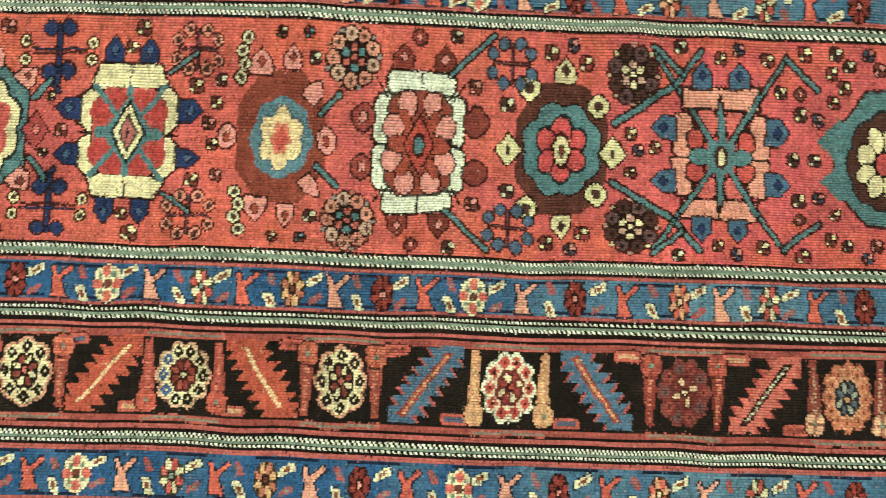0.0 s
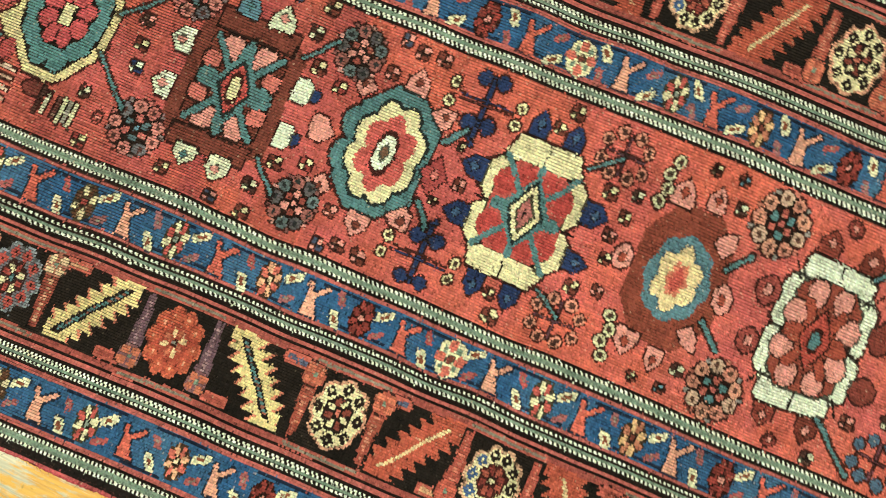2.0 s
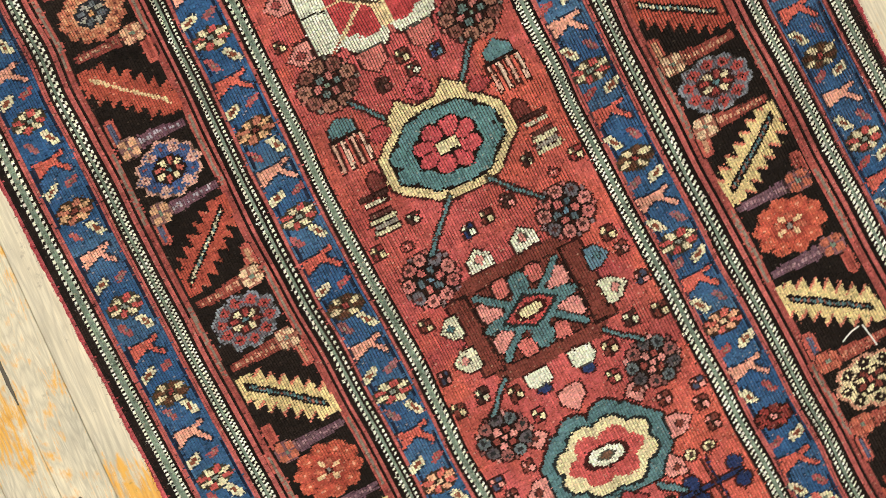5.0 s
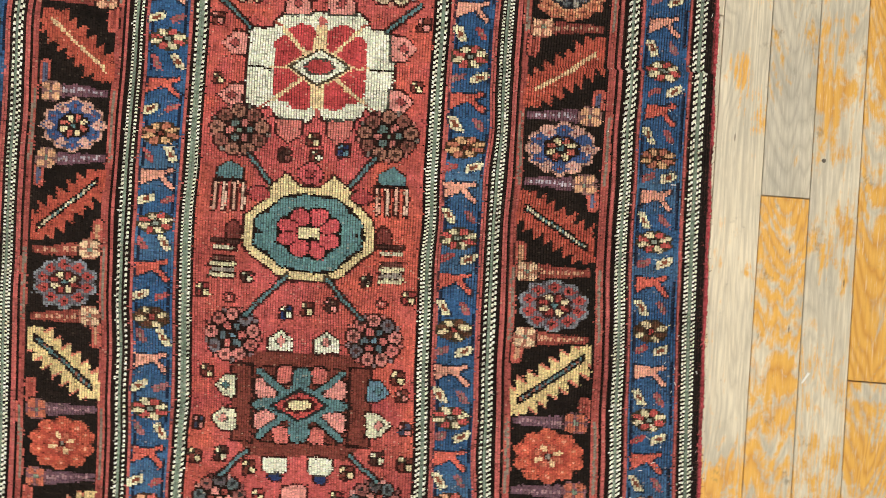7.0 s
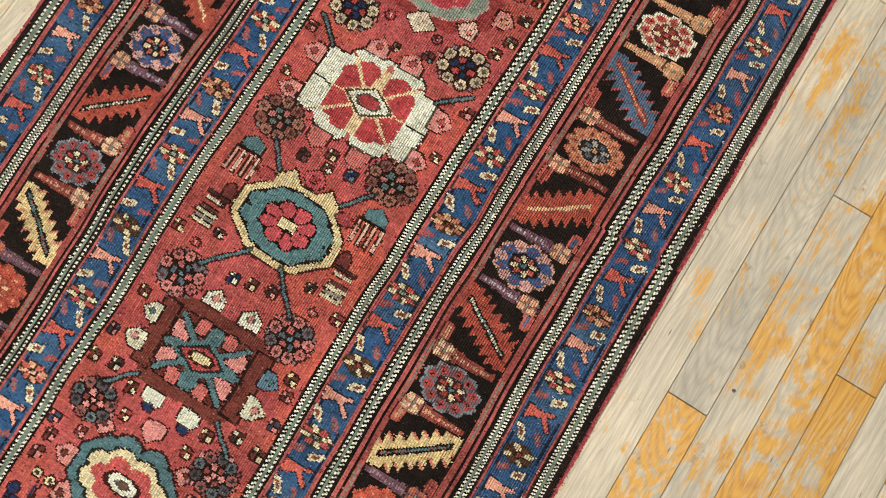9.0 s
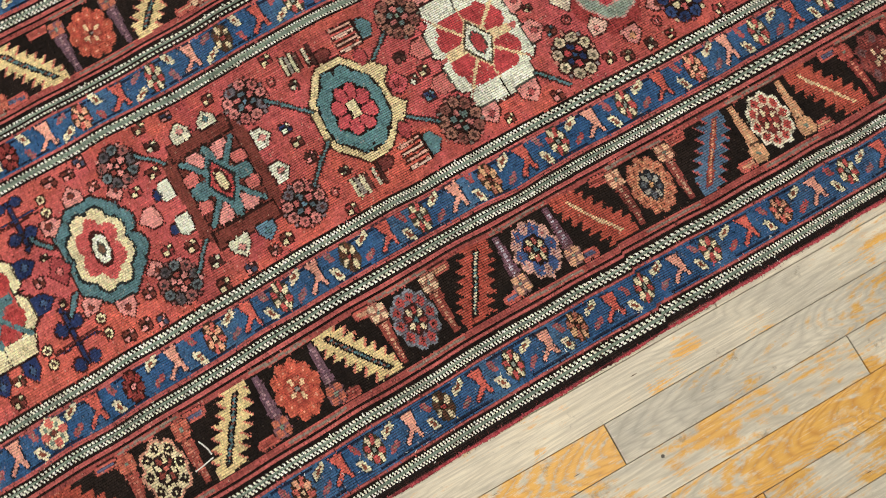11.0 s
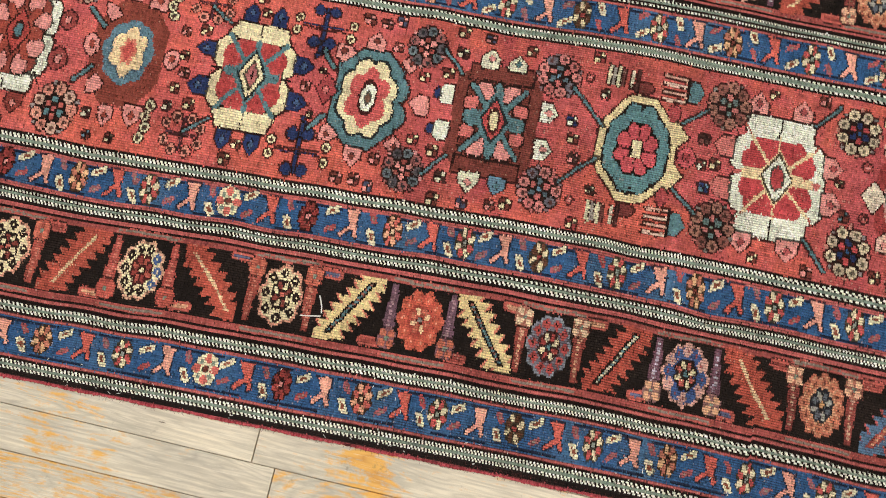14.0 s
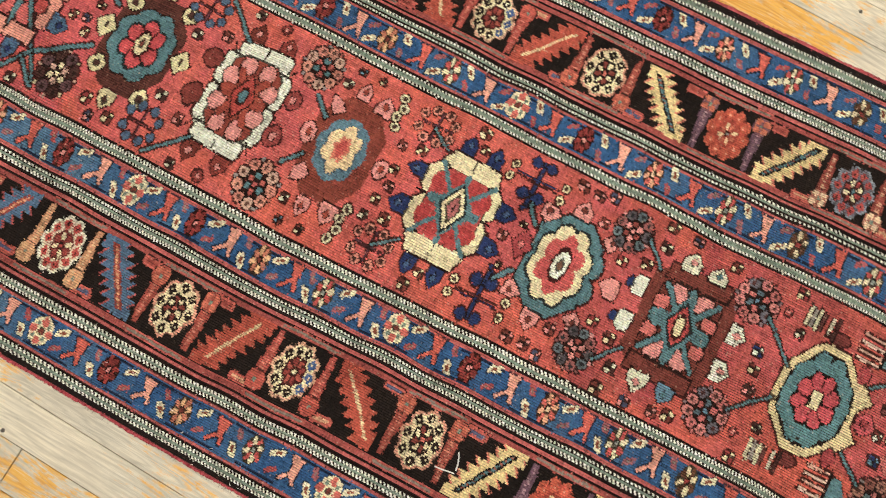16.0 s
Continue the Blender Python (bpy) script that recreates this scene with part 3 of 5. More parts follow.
def teal_flower(cx):
    motif("medallion", "field", "red petalled flower in teal and cream rings")
    w = Spot(cx, 0, 85, 90)
    ring = np.maximum(hexo(w.a, w.b, 55, 76, 17, 32), ell(w.a, w.b, 57, 80))
    for q in (-1, 1):
        ring = np.minimum(ring, np.maximum(dia(w.a + 46, w.b - q * 28, 25, 27), w.a + 30))
    w.fill(ring, srgb(218, 196, 140), 2.0)
    w.fill(np.maximum(hexo(w.a, w.b, 47, 66, 15, 28), ell(w.a, w.b, 49, 69)), DARK, 0)
    th = np.arctan2(w.b / 64, w.a / 44)
    w.fill(np.maximum(hexo(w.a, w.b, 45, 64, 14, 27), ell(w.a, w.b, 47, 67)) + 3.2 * np.abs(np.sin(5 * th)) ** 6, srgb(86, 132, 138), 0)
    w.fill(scal(w.a, w.b, 32, 41, 8, 0.10, 0.39), DARK, 0)
    petals(w, 8, 20.5, 10.4, 8.6, srgb(196, 66, 76), 0.39, 1.0, 1.26)
    w.fill(rect(w.a, w.b, 6.5, 12.5), CREAM, 1.0)
    for q in (-1, 1):
        w.fill(rect(w.a, w.b - q * 60, 1.0, 5), DARK, 0)
    motif("bud", "field", "rose buds")
    for q in (-1, 1):
        bud(cx + 0.002, q * 0.089, 12, 8, srgb(120, 50, 46))
        bud(cx - 0.045, q * 0.061, 9, 13, srgb(170, 58, 62), None, 1.2)
    bud(cx - 0.072, 0.0, 13, 14, srgb(200, 76, 84), srgb(170, 56, 60), 1.2)


def grey_ring(cx):
    motif("medallion", "field", "rose flower in a pale grey-green ring")
    w = Spot(cx, 0.002, 80, 92)
    w.fill(hexo(w.a - 6, w.b, 54, 84, 22, 40), srgb(160, 50, 48), 0)
    w.fill(scal(w.a, w.b, 51, 69, 12, 0.05), srgb(196, 150, 140), 0)
    w.fill(scal(w.a, w.b, 48, 66, 12, 0.05), srgb(140, 156, 142), 0)
    w.fill(scal(w.a, w.b, 36, 49, 8, 0.10, 0.39), srgb(206, 130, 124), 0)
    w.fill(scal(w.a, w.b, 34, 47, 8, 0.12, 0.39), srgb(192, 50, 66), 0)
    for k in range(6):
        th = math.pi * k / 3
        w.fill(seg(w.a, w.b, 0, 0, 24 * math.cos(th), 34 * math.sin(th), 1.0), PINK, 0)
    w.fill(ell(w.a, w.b, 4, 12), CREAM, 0)
    motif("bud", "field", "pink and cream buds")
    for q in (-1, 1):
        shield(cx + 0.006, q * 0.098, 12, 13, 0, q, PINK, ORANGE)
        shield(cx + 0.044, q * 0.066, 11, 13, 0.7, q * 0.7, srgb(226, 180, 160), PINK)
        shield(cx - 0.050, q * 0.076, 10, 13, -0.7, q * 0.7, PINK, BROWN)
    sub()
    w = Spot(cx + 0.064, 0.006, 22, 26)
    w.fill(dia(w.a, w.b, 17, 22), srgb(226, 206, 180), 1.4)


def rust_octagon(cx):
    motif("medallion", "field", "yellow flower in a rust brown octagon")
    w = Spot(cx, 0, 66, 85)
    w.fill(hexo(w.a, w.b, 52, 76, 24, 37), srgb(132, 55, 40), 0)
    w.fill(scal(w.a, w.b, 37, 48, 8, 0.10), srgb(84, 120, 138), 0)
    w.fill(scal(w.a, w.b, 27, 37, 6, 0.26, 0.52), srgb(228, 196, 142), 1.0, srgb(60, 76, 96))
    w.fill(scal(w.a, w.b, 13, 21, 6, 0.30, 0.0), srgb(214, 110, 84), 0)
    w.fill(dia(w.a, w.b, 9, 18), srgb(190, 66, 58), 0)
    motif("bud", "field", "pink buds")
    for q in (-1, 1):
        shield(cx - 0.026, q * 0.085, 12, 15, 0, q, PINK, RUST)
        shield(cx + 0.009, q * 0.092, 9, 13, 0, q, PINK, RUST)
        shield(cx + 0.037, q * 0.056, 9, 13, 0.6, q * 0.8, PINK)
        four_dots(cx - 0.005, q * 0.119, (CREAM, BROWN), 5)
        four_dots(cx + 0.028, q * 0.119, (PALEBLUE, BROWN), 5)
    bud(cx - 0.064, 0, 10, 14, PINK, RUST)
    bud(cx + 0.053, 0, 10, 15, PINK, RUST)


def white_ring_square(cx):
    motif("medallion", "field", "white framed dark red flower with pink petals")
    w = Spot(cx, 0, 62, 92)
    w.fill(octo(w.a, w.b, 46, 70, 12), WHITE, 0)
    for q in (-1, 1):
        w.fill(hexo(w.a, w.b - q * 70, 40, 12, 36, 5), WHITE)
        for s in (-1, 1):
            w.fill(hexo(w.a - s * 43, w.b - q * 28, 10, 27, 5, 20), WHITE)
    w.fill(octo(w.a, w.b, 37, 60, 14), mixc(BROWN, RUST, 0.5), 1.8)
    for q in (-1, 1):
        w.fill(rect(w.a - 2, w.b - q * 72, 1.1, 11), DARK, 0)
        for s in (-1, 1):
            w.fill(seg(w.a, w.b, s * 40, q * 52, s * 50, q * 70, 1.2), DARK, 0)
        w.fill(rect(w.a - q * 45, w.b, 9, 1.2), DARK, 0)
    for s in (-1, 1):
        for q in (-1, 1):
            w.fill(ell(w.a - s * 15, w.b - q * 46, 11, 14), PINK, 1.3)
            w.fill(ell(w.a - s * 31, w.b - q * 20, 12, 14), PINK, 1.3)
            w.fill(seg(w.a, w.b, s * 8, q * 12, s * 20, q * 34, 5), RUST, 1.0)
    for s in (-1, 1):
        w.fill(ell(w.a - s * 24, w.b, 13, 10), RUST, 1.2)
    w.fill(dia(w.a, w.b, 17, 33), srgb(178, 58, 48), 1.4)
    w.fill(ell(w.a, w.b, 5.5, 11), TEAL, 1.6)
    motif("bud", "field", "brown buds")
    for q in (-1, 1):
        shield(cx - 0.022, q * 0.098, 11, 13, 0, q, srgb(140, 52, 42), PINK)
        shield(cx + 0.027, q * 0.098, 11, 14, 0, q, srgb(118, 46, 36), PINK)
        bud(cx + 0.067, q * 0.030, 14, 16, srgb(128, 50, 42))
        bud(cx - 0.066, q * 0.030, 11, 15, srgb(160, 62, 58), PINK)


def brown_octagon(cx):
    motif("medallion", "field", "rose flower in teal scallops on a brown octagon")
    w = Spot(cx, 0, 66, 86)
    w.fill(hexo(w.a, w.b, 54, 76, 26, 36), srgb(92, 48, 40), 0)
    w.fill(scal(w.a, w.b, 47, 56, 8, 0.12, 0.39), TEAL, 1.4)
    petals(w, 6, 18, 11.5, 10.0, srgb(200, 62, 68), 0.52, 1.9, 1.28)
    w.fill(ell(w.a, w.b, 8, 17), CREAM, 1.8)
    w.fill(dia(w.a, w.b, 3, 6), BROWN, 1)
    motif("bud", "field", "cream buds")
    for q in (-1, 1):
        shield(cx + 0.002, q * 0.092, 11, 14, 0, q, srgb(216, 200, 150), UMBER)
        bud(cx - 0.040, q * 0.070, 11, 14, srgb(216, 204, 150), UMBER)
        bud(cx + 0.042, q * 0.052, 12, 13, srgb(216, 204, 150), UMBER)
    for s, far in ((-1, 0.063), (1, 0.060)):
        sub()
        w = Spot(cx + s * far, 0, 20, 22)
        w.fill(dia(w.a, w.b, 16, 19), srgb(216, 204, 150), 1.7)
        w.fill(rect(w.a, w.b, 1.5, 4), UMBER, 0.8)


def pink_square(cx):
    motif("medallion", "field", "pink framed square with a teal star")
    for s in (-1, 1):
        for q in (-1, 1):
            stem(cx + s * 0.012, q * 0.016, cx + s * 0.078, q * 0.115)
    w = Spot(cx, 0, 64, 86)
    w.fill(octo(w.a, w.b, 42, 58, 6), srgb(190, 62, 62), 0)
    for s in (-1, 1):
        w.fill(rect(w.a, w.b - s * 66, 45, 11), srgb(224, 142, 122))
        w.fill(rect(w.a, w.b - s * 66, 0.9, 11), DARK, 0)
        for q in (-1, 1):
            w.fill(octo(w.a - s * 46, w.b - q * 24, 11, 24, 5), srgb(224, 142, 122))
            w.fill(octo(w.a - s * 17, w.b - q * 38, 12, 14, 6), srgb(206, 88, 84))
            w.fill(octo(w.a - s * 30, w.b - q * 19, 9, 11, 5), srgb(190, 62, 58))
            w.fill(seg(w.a, w.b, 0, 0, s * 46, q * 70, 2.6), TEAL, 1.4)
        w.fill(ell(w.a - s * 24, w.b, 13, 10), TEAL, 1.2)
        w.fill(ell(w.a, w.b - s * 32, 4, 28), TEAL, 1.2)
    w.fill(scal(w.a, w.b, 20, 25, 8, 0.2), TEAL, 0)
    w.fill(ell(w.a, w.b, 8.0, 14), UMBER, 0)
    w.fill(ell(w.a, w.b, 4, 10), CREAM, 0)
    motif("bud", "field", "blue buds")
    for s in (-1, 1):
        for q in (-1, 1):
            shield(cx + s * 0.022, q * 0.091, 11, 14, 0, q, srgb(66, 98, 130), NAVY)
            shield(cx + s * 0.068, q * 0.032, 13, 14, s, 0, srgb(66, 98, 130), NAVY)


def teal_hexagon(cx):
    motif("medallion", "field", "cream flower on brown in a teal ring")
    w = Spot(cx, 0, 84, 92)
    w.fill(hexo(w.a, w.b, 58, 79, 18, 34), TEAL)
    for q in (-1, 1):
        w.fill(np.maximum(dia(w.a + 52, w.b - q * 24, 26, 26), w.a + 34), TEAL, 0)
    w.fill(scal(w.a, w.b, 44, 58, 8, 0.08), srgb(80, 46, 40), 1.6)
    petals(w, 8, 23, 11, 9, CREAM, 0.39, 1.3, 1.3)
    w.fill(ell(w.a, w.b, 9, 13), srgb(190, 60, 66), 1.5)


# places of the medallions along the rug
for make, at in ((grey_ring, -0.945), (white_square, -0.743), (teal_flower, -0.548), (brown_square, -0.347), (yellow_flower, -0.166),
                 (cream_square, 0.0), (rust_octagon, 0.178), (white_ring_square, 0.339), (brown_octagon, 0.507), (pink_square, 0.695),
                 (teal_hexagon, 0.890), (yellow_flower, -1.14)):
    make(at)

# --- larger side motifs of the field, mirrored over the middle line
for q in (-1, 1):
    motif("field_flower", "field")
    knot_rosette(-0.236, q * 0.091, 28, 31, [srgb(92, 104, 110), srgb(86, 78, 84), srgb(150, 84, 80)], [srgb(150, 62, 54), PINK], PINK, 9)
    motif("field_flower", "field")
    knot_rosette(-0.426, q * 0.084, 31, 33, [srgb(200, 116, 110), srgb(186, 96, 92), srgb(200, 116, 110), srgb(104, 98, 108)], [srgb(80, 100, 112), srgb(186, 90, 86)], PALEBLUE, 9)
    motif("field_flower", "field")
    knot_rosette(-0.667, q * 0.088, 30, 36, [srgb(158, 104, 86), srgb(134, 76, 66)], [srgb(190, 104, 98), srgb(90, 112, 112)], GREYGREEN, 9)
    motif("field_flower", "field")
    knot_rosette(-0.853, q * 0.086, 31, 35, [srgb(212, 194, 156), srgb(190, 170, 140)], [NAVY, srgb(180, 56, 60)], BLUE, 8)
    motif("field_flower", "field")
    knot_rosette(0.259, q * 0.095, 31, 35, [srgb(206, 134, 112), srgb(196, 118, 100), srgb(190, 150, 130)], [TEAL, srgb(180, 80, 70)], srgb(190, 84, 80), 9)
    motif("field_flower", "field")
    knot_rosette(0.590, q * 0.089, 31, 34, [UMBER, srgb(98, 66, 70)], [CREAM, srgb(208, 160, 140)], CREAM, 8)
    motif("field_flower", "field")
    knot_rosette(-1.028, q * 0.086, 31, 34, [srgb(44, 66, 112), srgb(36, 54, 98)], [CREAM, srgb(190, 84, 78)], CREAM, 8)
    # cream chain
    motif("chain", "field")
    for k in range(4):
        bud(0.128 + 0.005 * (k % 2), q * (0.066 + 0.015 * k), 6.5, 7.5, srgb(206, 196, 156), UMBER, 1.5)
    # blue cross with buds
    motif("cross", "field")
    stem(-0.084, q * 0.046, -0.096, q * 0.060, 3.6, NAVY)
    stem(-0.086, q * 0.054, -0.086, q * 0.120, 3.0, NAVY)
    stem(-0.054, q * 0.094, -0.116, q * 0.094, 1.2, NAVY)
    stem(-0.054, q * 0.089, -0.116, q * 0.089, 1.0, srgb(90, 40, 40))
    for s in (-1, 1):
        bud(-0.086 + s * 0.011, q * 0.068, 8, 9, NAVY)
        bud(-0.086 + s * 0.011, q * 0.118, 8, 8, NAVY)
        for e in (-1, 1):
            bud(-0.086 + s * 0.039, q * (0.0915 + e * 0.010), 5, 6.5, CREAM, UMBER)
    stem(-0.112, q * 0.036, -0.094, q * 0.058, 4.2)
    # crosses with eight buds
    for cx, bar, petal, heart in ((0.446, srgb(110, 56, 70), srgb(72, 96, 124), None), (0.076, srgb(84, 48, 62), srgb(206, 124, 104), UMBER)):
        motif("cross", "field")
        stem(cx, q * 0.074, cx, q * 0.118, 1.5, bar)
        stem(cx - 0.021, q * 0.096, cx + 0.021, q * 0.096, 1.5, bar)
        for s in (-1, 1):
            for e in (-1, 1):
                bud(cx + s * 0.010, q * (0.096 + e * 0.022), 6.2, 7.2, petal, heart, 1.3)
                bud(cx + s * 0.023, q * (0.096 + e * 0.011), 5.6, 7, petal, heart, 1.3)
    # combs
    motif("comb", "field")
    w = Spot(-0.590, q * 0.0965, 26, 28)
    for k in range(4):
        w.fill(rect(w.a, w.b - (k - 1.5) * 11.0, 17, 1.9), (srgb(200, 150, 130), srgb(210, 176, 156))[k % 2], 1.6)
    w.fill(rect(w.a + 17, w.b, 1.5, 19), DARK, 0)
    shield(-0.620, q * 0.097, 15, 10, -1, 0, TEAL)
    # short striped scraps
    motif("striped_scrap", "field")
    for k, tint in enumerate((srgb(206, 200, 160), srgb(150, 140, 132), srgb(206, 200, 160), srgb(104, 56, 50))):
        sub()
        w = Spot(-0.496 - 0.0065 * k, q * 0.099, 8, 24)
        w.fill(rect(w.a, w.b + 0.25 * w.a, 2.6, 15 - 2 * (k % 2)), tint, 0.8)
    for k, tint in enumerate((srgb(214, 206, 176), UMBER)):
        sub()
        w = Spot(-0.528 - 0.008 * k, q * 0.098, 8, 22)
        w.fill(rect(w.a, w.b, 1.8, 13 + 3 * k), tint, 1.2)
    # stems
    motif("stem", "field")
    stem(-0.291, q * 0.062, -0.262, q * 0.093)
    stem(-0.496, q * 0.024, -0.449, q * 0.070)
    stem(-0.608, q * 0.048, -0.640, q * 0.076)
    stem(-0.792, q * 0.082, -0.823, q * 0.118)
    stem(0.046, q * 0.070, 0.076, q * 0.092, 2.4)
    stem(0.222, q * 0.030, 0.244, q * 0.054, 4.0)
    stem(0.374, q * 0.082, 0.424, q * 0.126, 3.6)
    stem(0.568, q * 0.035, 0.640, q * 0.080, 4.4)
    stem(0.640, q * 0.080, 0.672, q * 0.118, 3.6)
    stem(0.650, q * 0.092, 0.616, q * 0.122, 3.6)
    stem(0.772, q * 0.112, 0.812, q * 0.080, 4.0)

# --- single small flowers on the middle line between the medallions
for px, pv, ca, cb, size in ((-0.455, -0.021, WHITE, NAVY, 7), (-0.460, 0.004, CREAM, BROWN, 7), (-0.465, 0.033, PINK, UMBER, 7), (-0.641, -0.031, srgb(120, 66, 60), UMBER, 7),
                             (-0.642, 0.006, WHITE, BROWN, 6), (-0.648, 0.037, PALEBLUE, NAVY, 7), (-0.833, -0.006, CREAM, BROWN, 5), (-0.842, 0.040, TEAL, BROWN, 7),
                             (-0.098, -0.026, CREAM, UMBER, 4.5), (-0.092, 0.039, CREAM, UMBER, 4.5), (0.098, -0.010, CREAM, BROWN, 6), (0.092, 0.014, PINK, BROWN, 6),
                             (0.100, 0.037, CREAM, BROWN, 6), (0.105, -0.048, PINK, BROWN, 6), (0.590, -0.022, CREAM, BROWN, 6), (0.588, 0.024, CREAM, BROWN, 6),
                             (0.782, 0.002, CREAM, UMBER, 6.5), (0.790, 0.052, CREAM, UMBER, 7), (0.788, -0.050, CREAM, UMBER, 7), (0.766, 0.074, CREAM, UMBER, 6)):
    motif("small_flower", "field")
    four_dots(px, pv, (ca, cb), size)
motif("rose_diamond", "field")
for px, pv, ra, rb in ((-0.107, 0.0, 11, 15),):
    sub()
    w = Spot(px, pv, 20, 22)
    w.fill(dia(w.a, w.b, ra * 1.4, rb * 1.4), srgb(168, 58, 62), 1.4)
    w.fill(dia(w.a, w.b, 5, 6), srgb(206, 104, 100), 1.0)

# --- small four-dot flowers in what ground is left
motif("small_flower", "field")
dots = random.Random(5)
DOT_COLOURS = ((CREAM, BROWN), (CREAM, BROWN), (PINK, BROWN), (srgb(206, 200, 170), UMBER), (PINK, srgb(64, 70, 96)), (CREAM, srgb(150, 50, 50)))
for _ in range(2600):
    px, pv = dots.uniform(GX0 + 0.02, GX1 - 0.02), dots.uniform(0.0, 0.124)
    if Spot(px, pv, 14, 14).free():
        cols, size = dots.choice(DOT_COLOURS), dots.uniform(5.6, 7.4)
        if dots.random() < 0.12:
            tint = dots.choice((srgb(140, 52, 46), srgb(166, 66, 62), srgb(120, 60, 52)))
            for q in (-1, 1):
                if Spot(px, q * pv, 14, 14).free():
                    bud(px, q * pv, dots.uniform(5, 7), dots.uniform(5, 8), tint, PINK)
            continue
        four_dots(px, pv, cols, size)
        if pv > 0.012 and Spot(px, -pv, 14, 14).free():
            four_dots(px + dots.uniform(-0.002, 0.002), -pv, cols, size)

# --- blue guard borders
# flowers along each blue band from west to east, with the letter of their kind
GUARD_FLOWERS = {
    (1, True): (-0.977, -0.863, -0.757, -0.655, -0.555, -0.450, -0.348, -0.245, -0.138, -0.036, 0.077, 0.188, 0.300, 0.408),
    (1, False): (-0.988, -0.874, -0.765, -0.659, -0.550, -0.443, -0.340, -0.240, -0.122, -0.010, 0.100, 0.198, 0.302, 0.403, 0.519),
    (-1, True): (-0.784, -0.671, -0.553, -0.445, -0.340, -0.234, -0.134, -0.030, 0.076, 0.182, 0.288, 0.400, 0.515),
    (-1, False): (-0.773, -0.659, -0.553, -0.442, -0.335, -0.225, -0.115, -0.010, 0.097, 0.200, 0.304, 0.409, 0.528, 0.648, 0.755, 0.868),
}


def guard_row(side, outer):
    """Places and kinds of the flowers of a band, carried on at the same pitch to the rug's ends."""
    places = list(GUARD_FLOWERS[side, outer])
    centre = min(range(len(places)), key=lambda i: abs(places[i] + 0.02))  # the round flower beside the cream square
    while places[0] > GX0 + 0.14:
        places.insert(0, places[0] - 0.110)
        centre += 1
    while places[-1] < GX1 - 0.14:
        places.append(places[-1] + 0.114)
    return [(x, i - centre) for i, x in enumerate(places)]


def guard_flower(cx, cv, kind):
    w = Spot(cx, cv, 26, 28)
    if kind == "round":
        w.fill(scal(w.a, w.b, 16.5, 22.5, 8, 0.10), srgb(222, 210, 168), 0.8, srgb(40, 44, 60))
        petals(w, 4, 11.5, 5.6, 4.8, srgb(206, 92, 78), 0.0, 0, 1.2)
        petals(w, 4, 10.5, 3.0, 2.6, GREYGREEN, 0.79, 0, 1.2)
        w.fill(octo(w.a, w.b, 3.4, 3.6, 2), BROWN, 1)
        return
    outer, inner, core = {"dark": (srgb(150, 48, 42), srgb(124, 42, 38), PINK), "cream": (srgb(220, 206, 164), srgb(190, 70, 66), srgb(130, 140, 130)),
                          "brown": (srgb(214, 196, 150), srgb(98, 60, 40), srgb(150, 50, 46)), "pink": (srgb(222, 158, 118), srgb(204, 90, 76), srgb(222, 190, 150)),
                          "orange": (srgb(214, 164, 112), srgb(184, 104, 78), BROWN)}[kind]
    w.fill(scal(w.a, w.b, 13.8, 22, 8, 0.08, 0.39), mixc(DARK, outer, 0.06), 0)
    petals(w, 8, 8.6, 4.4, 2.7, [outer, inner], 0.39, 0, 1.62)
    w.fill(octo(w.a, w.b, 2.4, 3.2, 1), core, 1.0)


def tulip(cx, cv, col):
    """A broad foot towards the south, a narrow waist, and two horns to the north, the longer one to the east."""
    w = Spot(cx, cv, 32, 30)
    b = w.b
    t = np.clip((b + 19) / 24, 0, 1)
    body = np.maximum(np.maximum(-b - 19, b - 8), np.abs(w.a + 4.0 * t) - (9.8 - 6.2 * t ** 0.7))
    horn = seg(w.a, b, -3, 1, 12, 16, 2.6)
    short = seg(w.a, b, -5, 2, -8, 15, 2.4)
    w.fill(np.minimum(np.minimum(body, horn), short), col, 1.3, srgb(32, 32, 46))


def slanted(w, s, size=1.0):
    """A block that leans steeply to the west (s < 0), or lies flat and rises to the east; its two half widths."""
    if s < 0:
        return w.a + 0.36 * w.b, w.b, 4.9 * size, 9.3 * size
    return w.a, w.b - 0.50 * w.a, 9.2 * size, 5.0 * size


def lozenge(cx, cv, s):
    """A slanting cream block with a brown heart."""
    sub()
    w = Spot(cx, cv, 18, 18)
    p, r, hp, hr = slanted(w, s)
    w.fill(octo(p, r, hp, hr, 1.5), srgb(218, 208, 170), 0.8, srgb(30, 40, 62))
    w.fill(rect(p, r, hp * 0.45, hr * 0.45), srgb(136, 66, 40), 0)


def dash(cx, cv, s, col):
    motif("dash", MOTIFS[-1][1])
    w = Spot(cx, cv, 18, 18)
    p, r, hp, hr = slanted(w, s, 0.84)
    w.fill(octo(p, r, hp, hr, 2.2), col, 0)
    w.fill(rect(p, r, hp * 0.30, hr * 0.30), mixc(col, GREYGREEN, 0.6), 0)


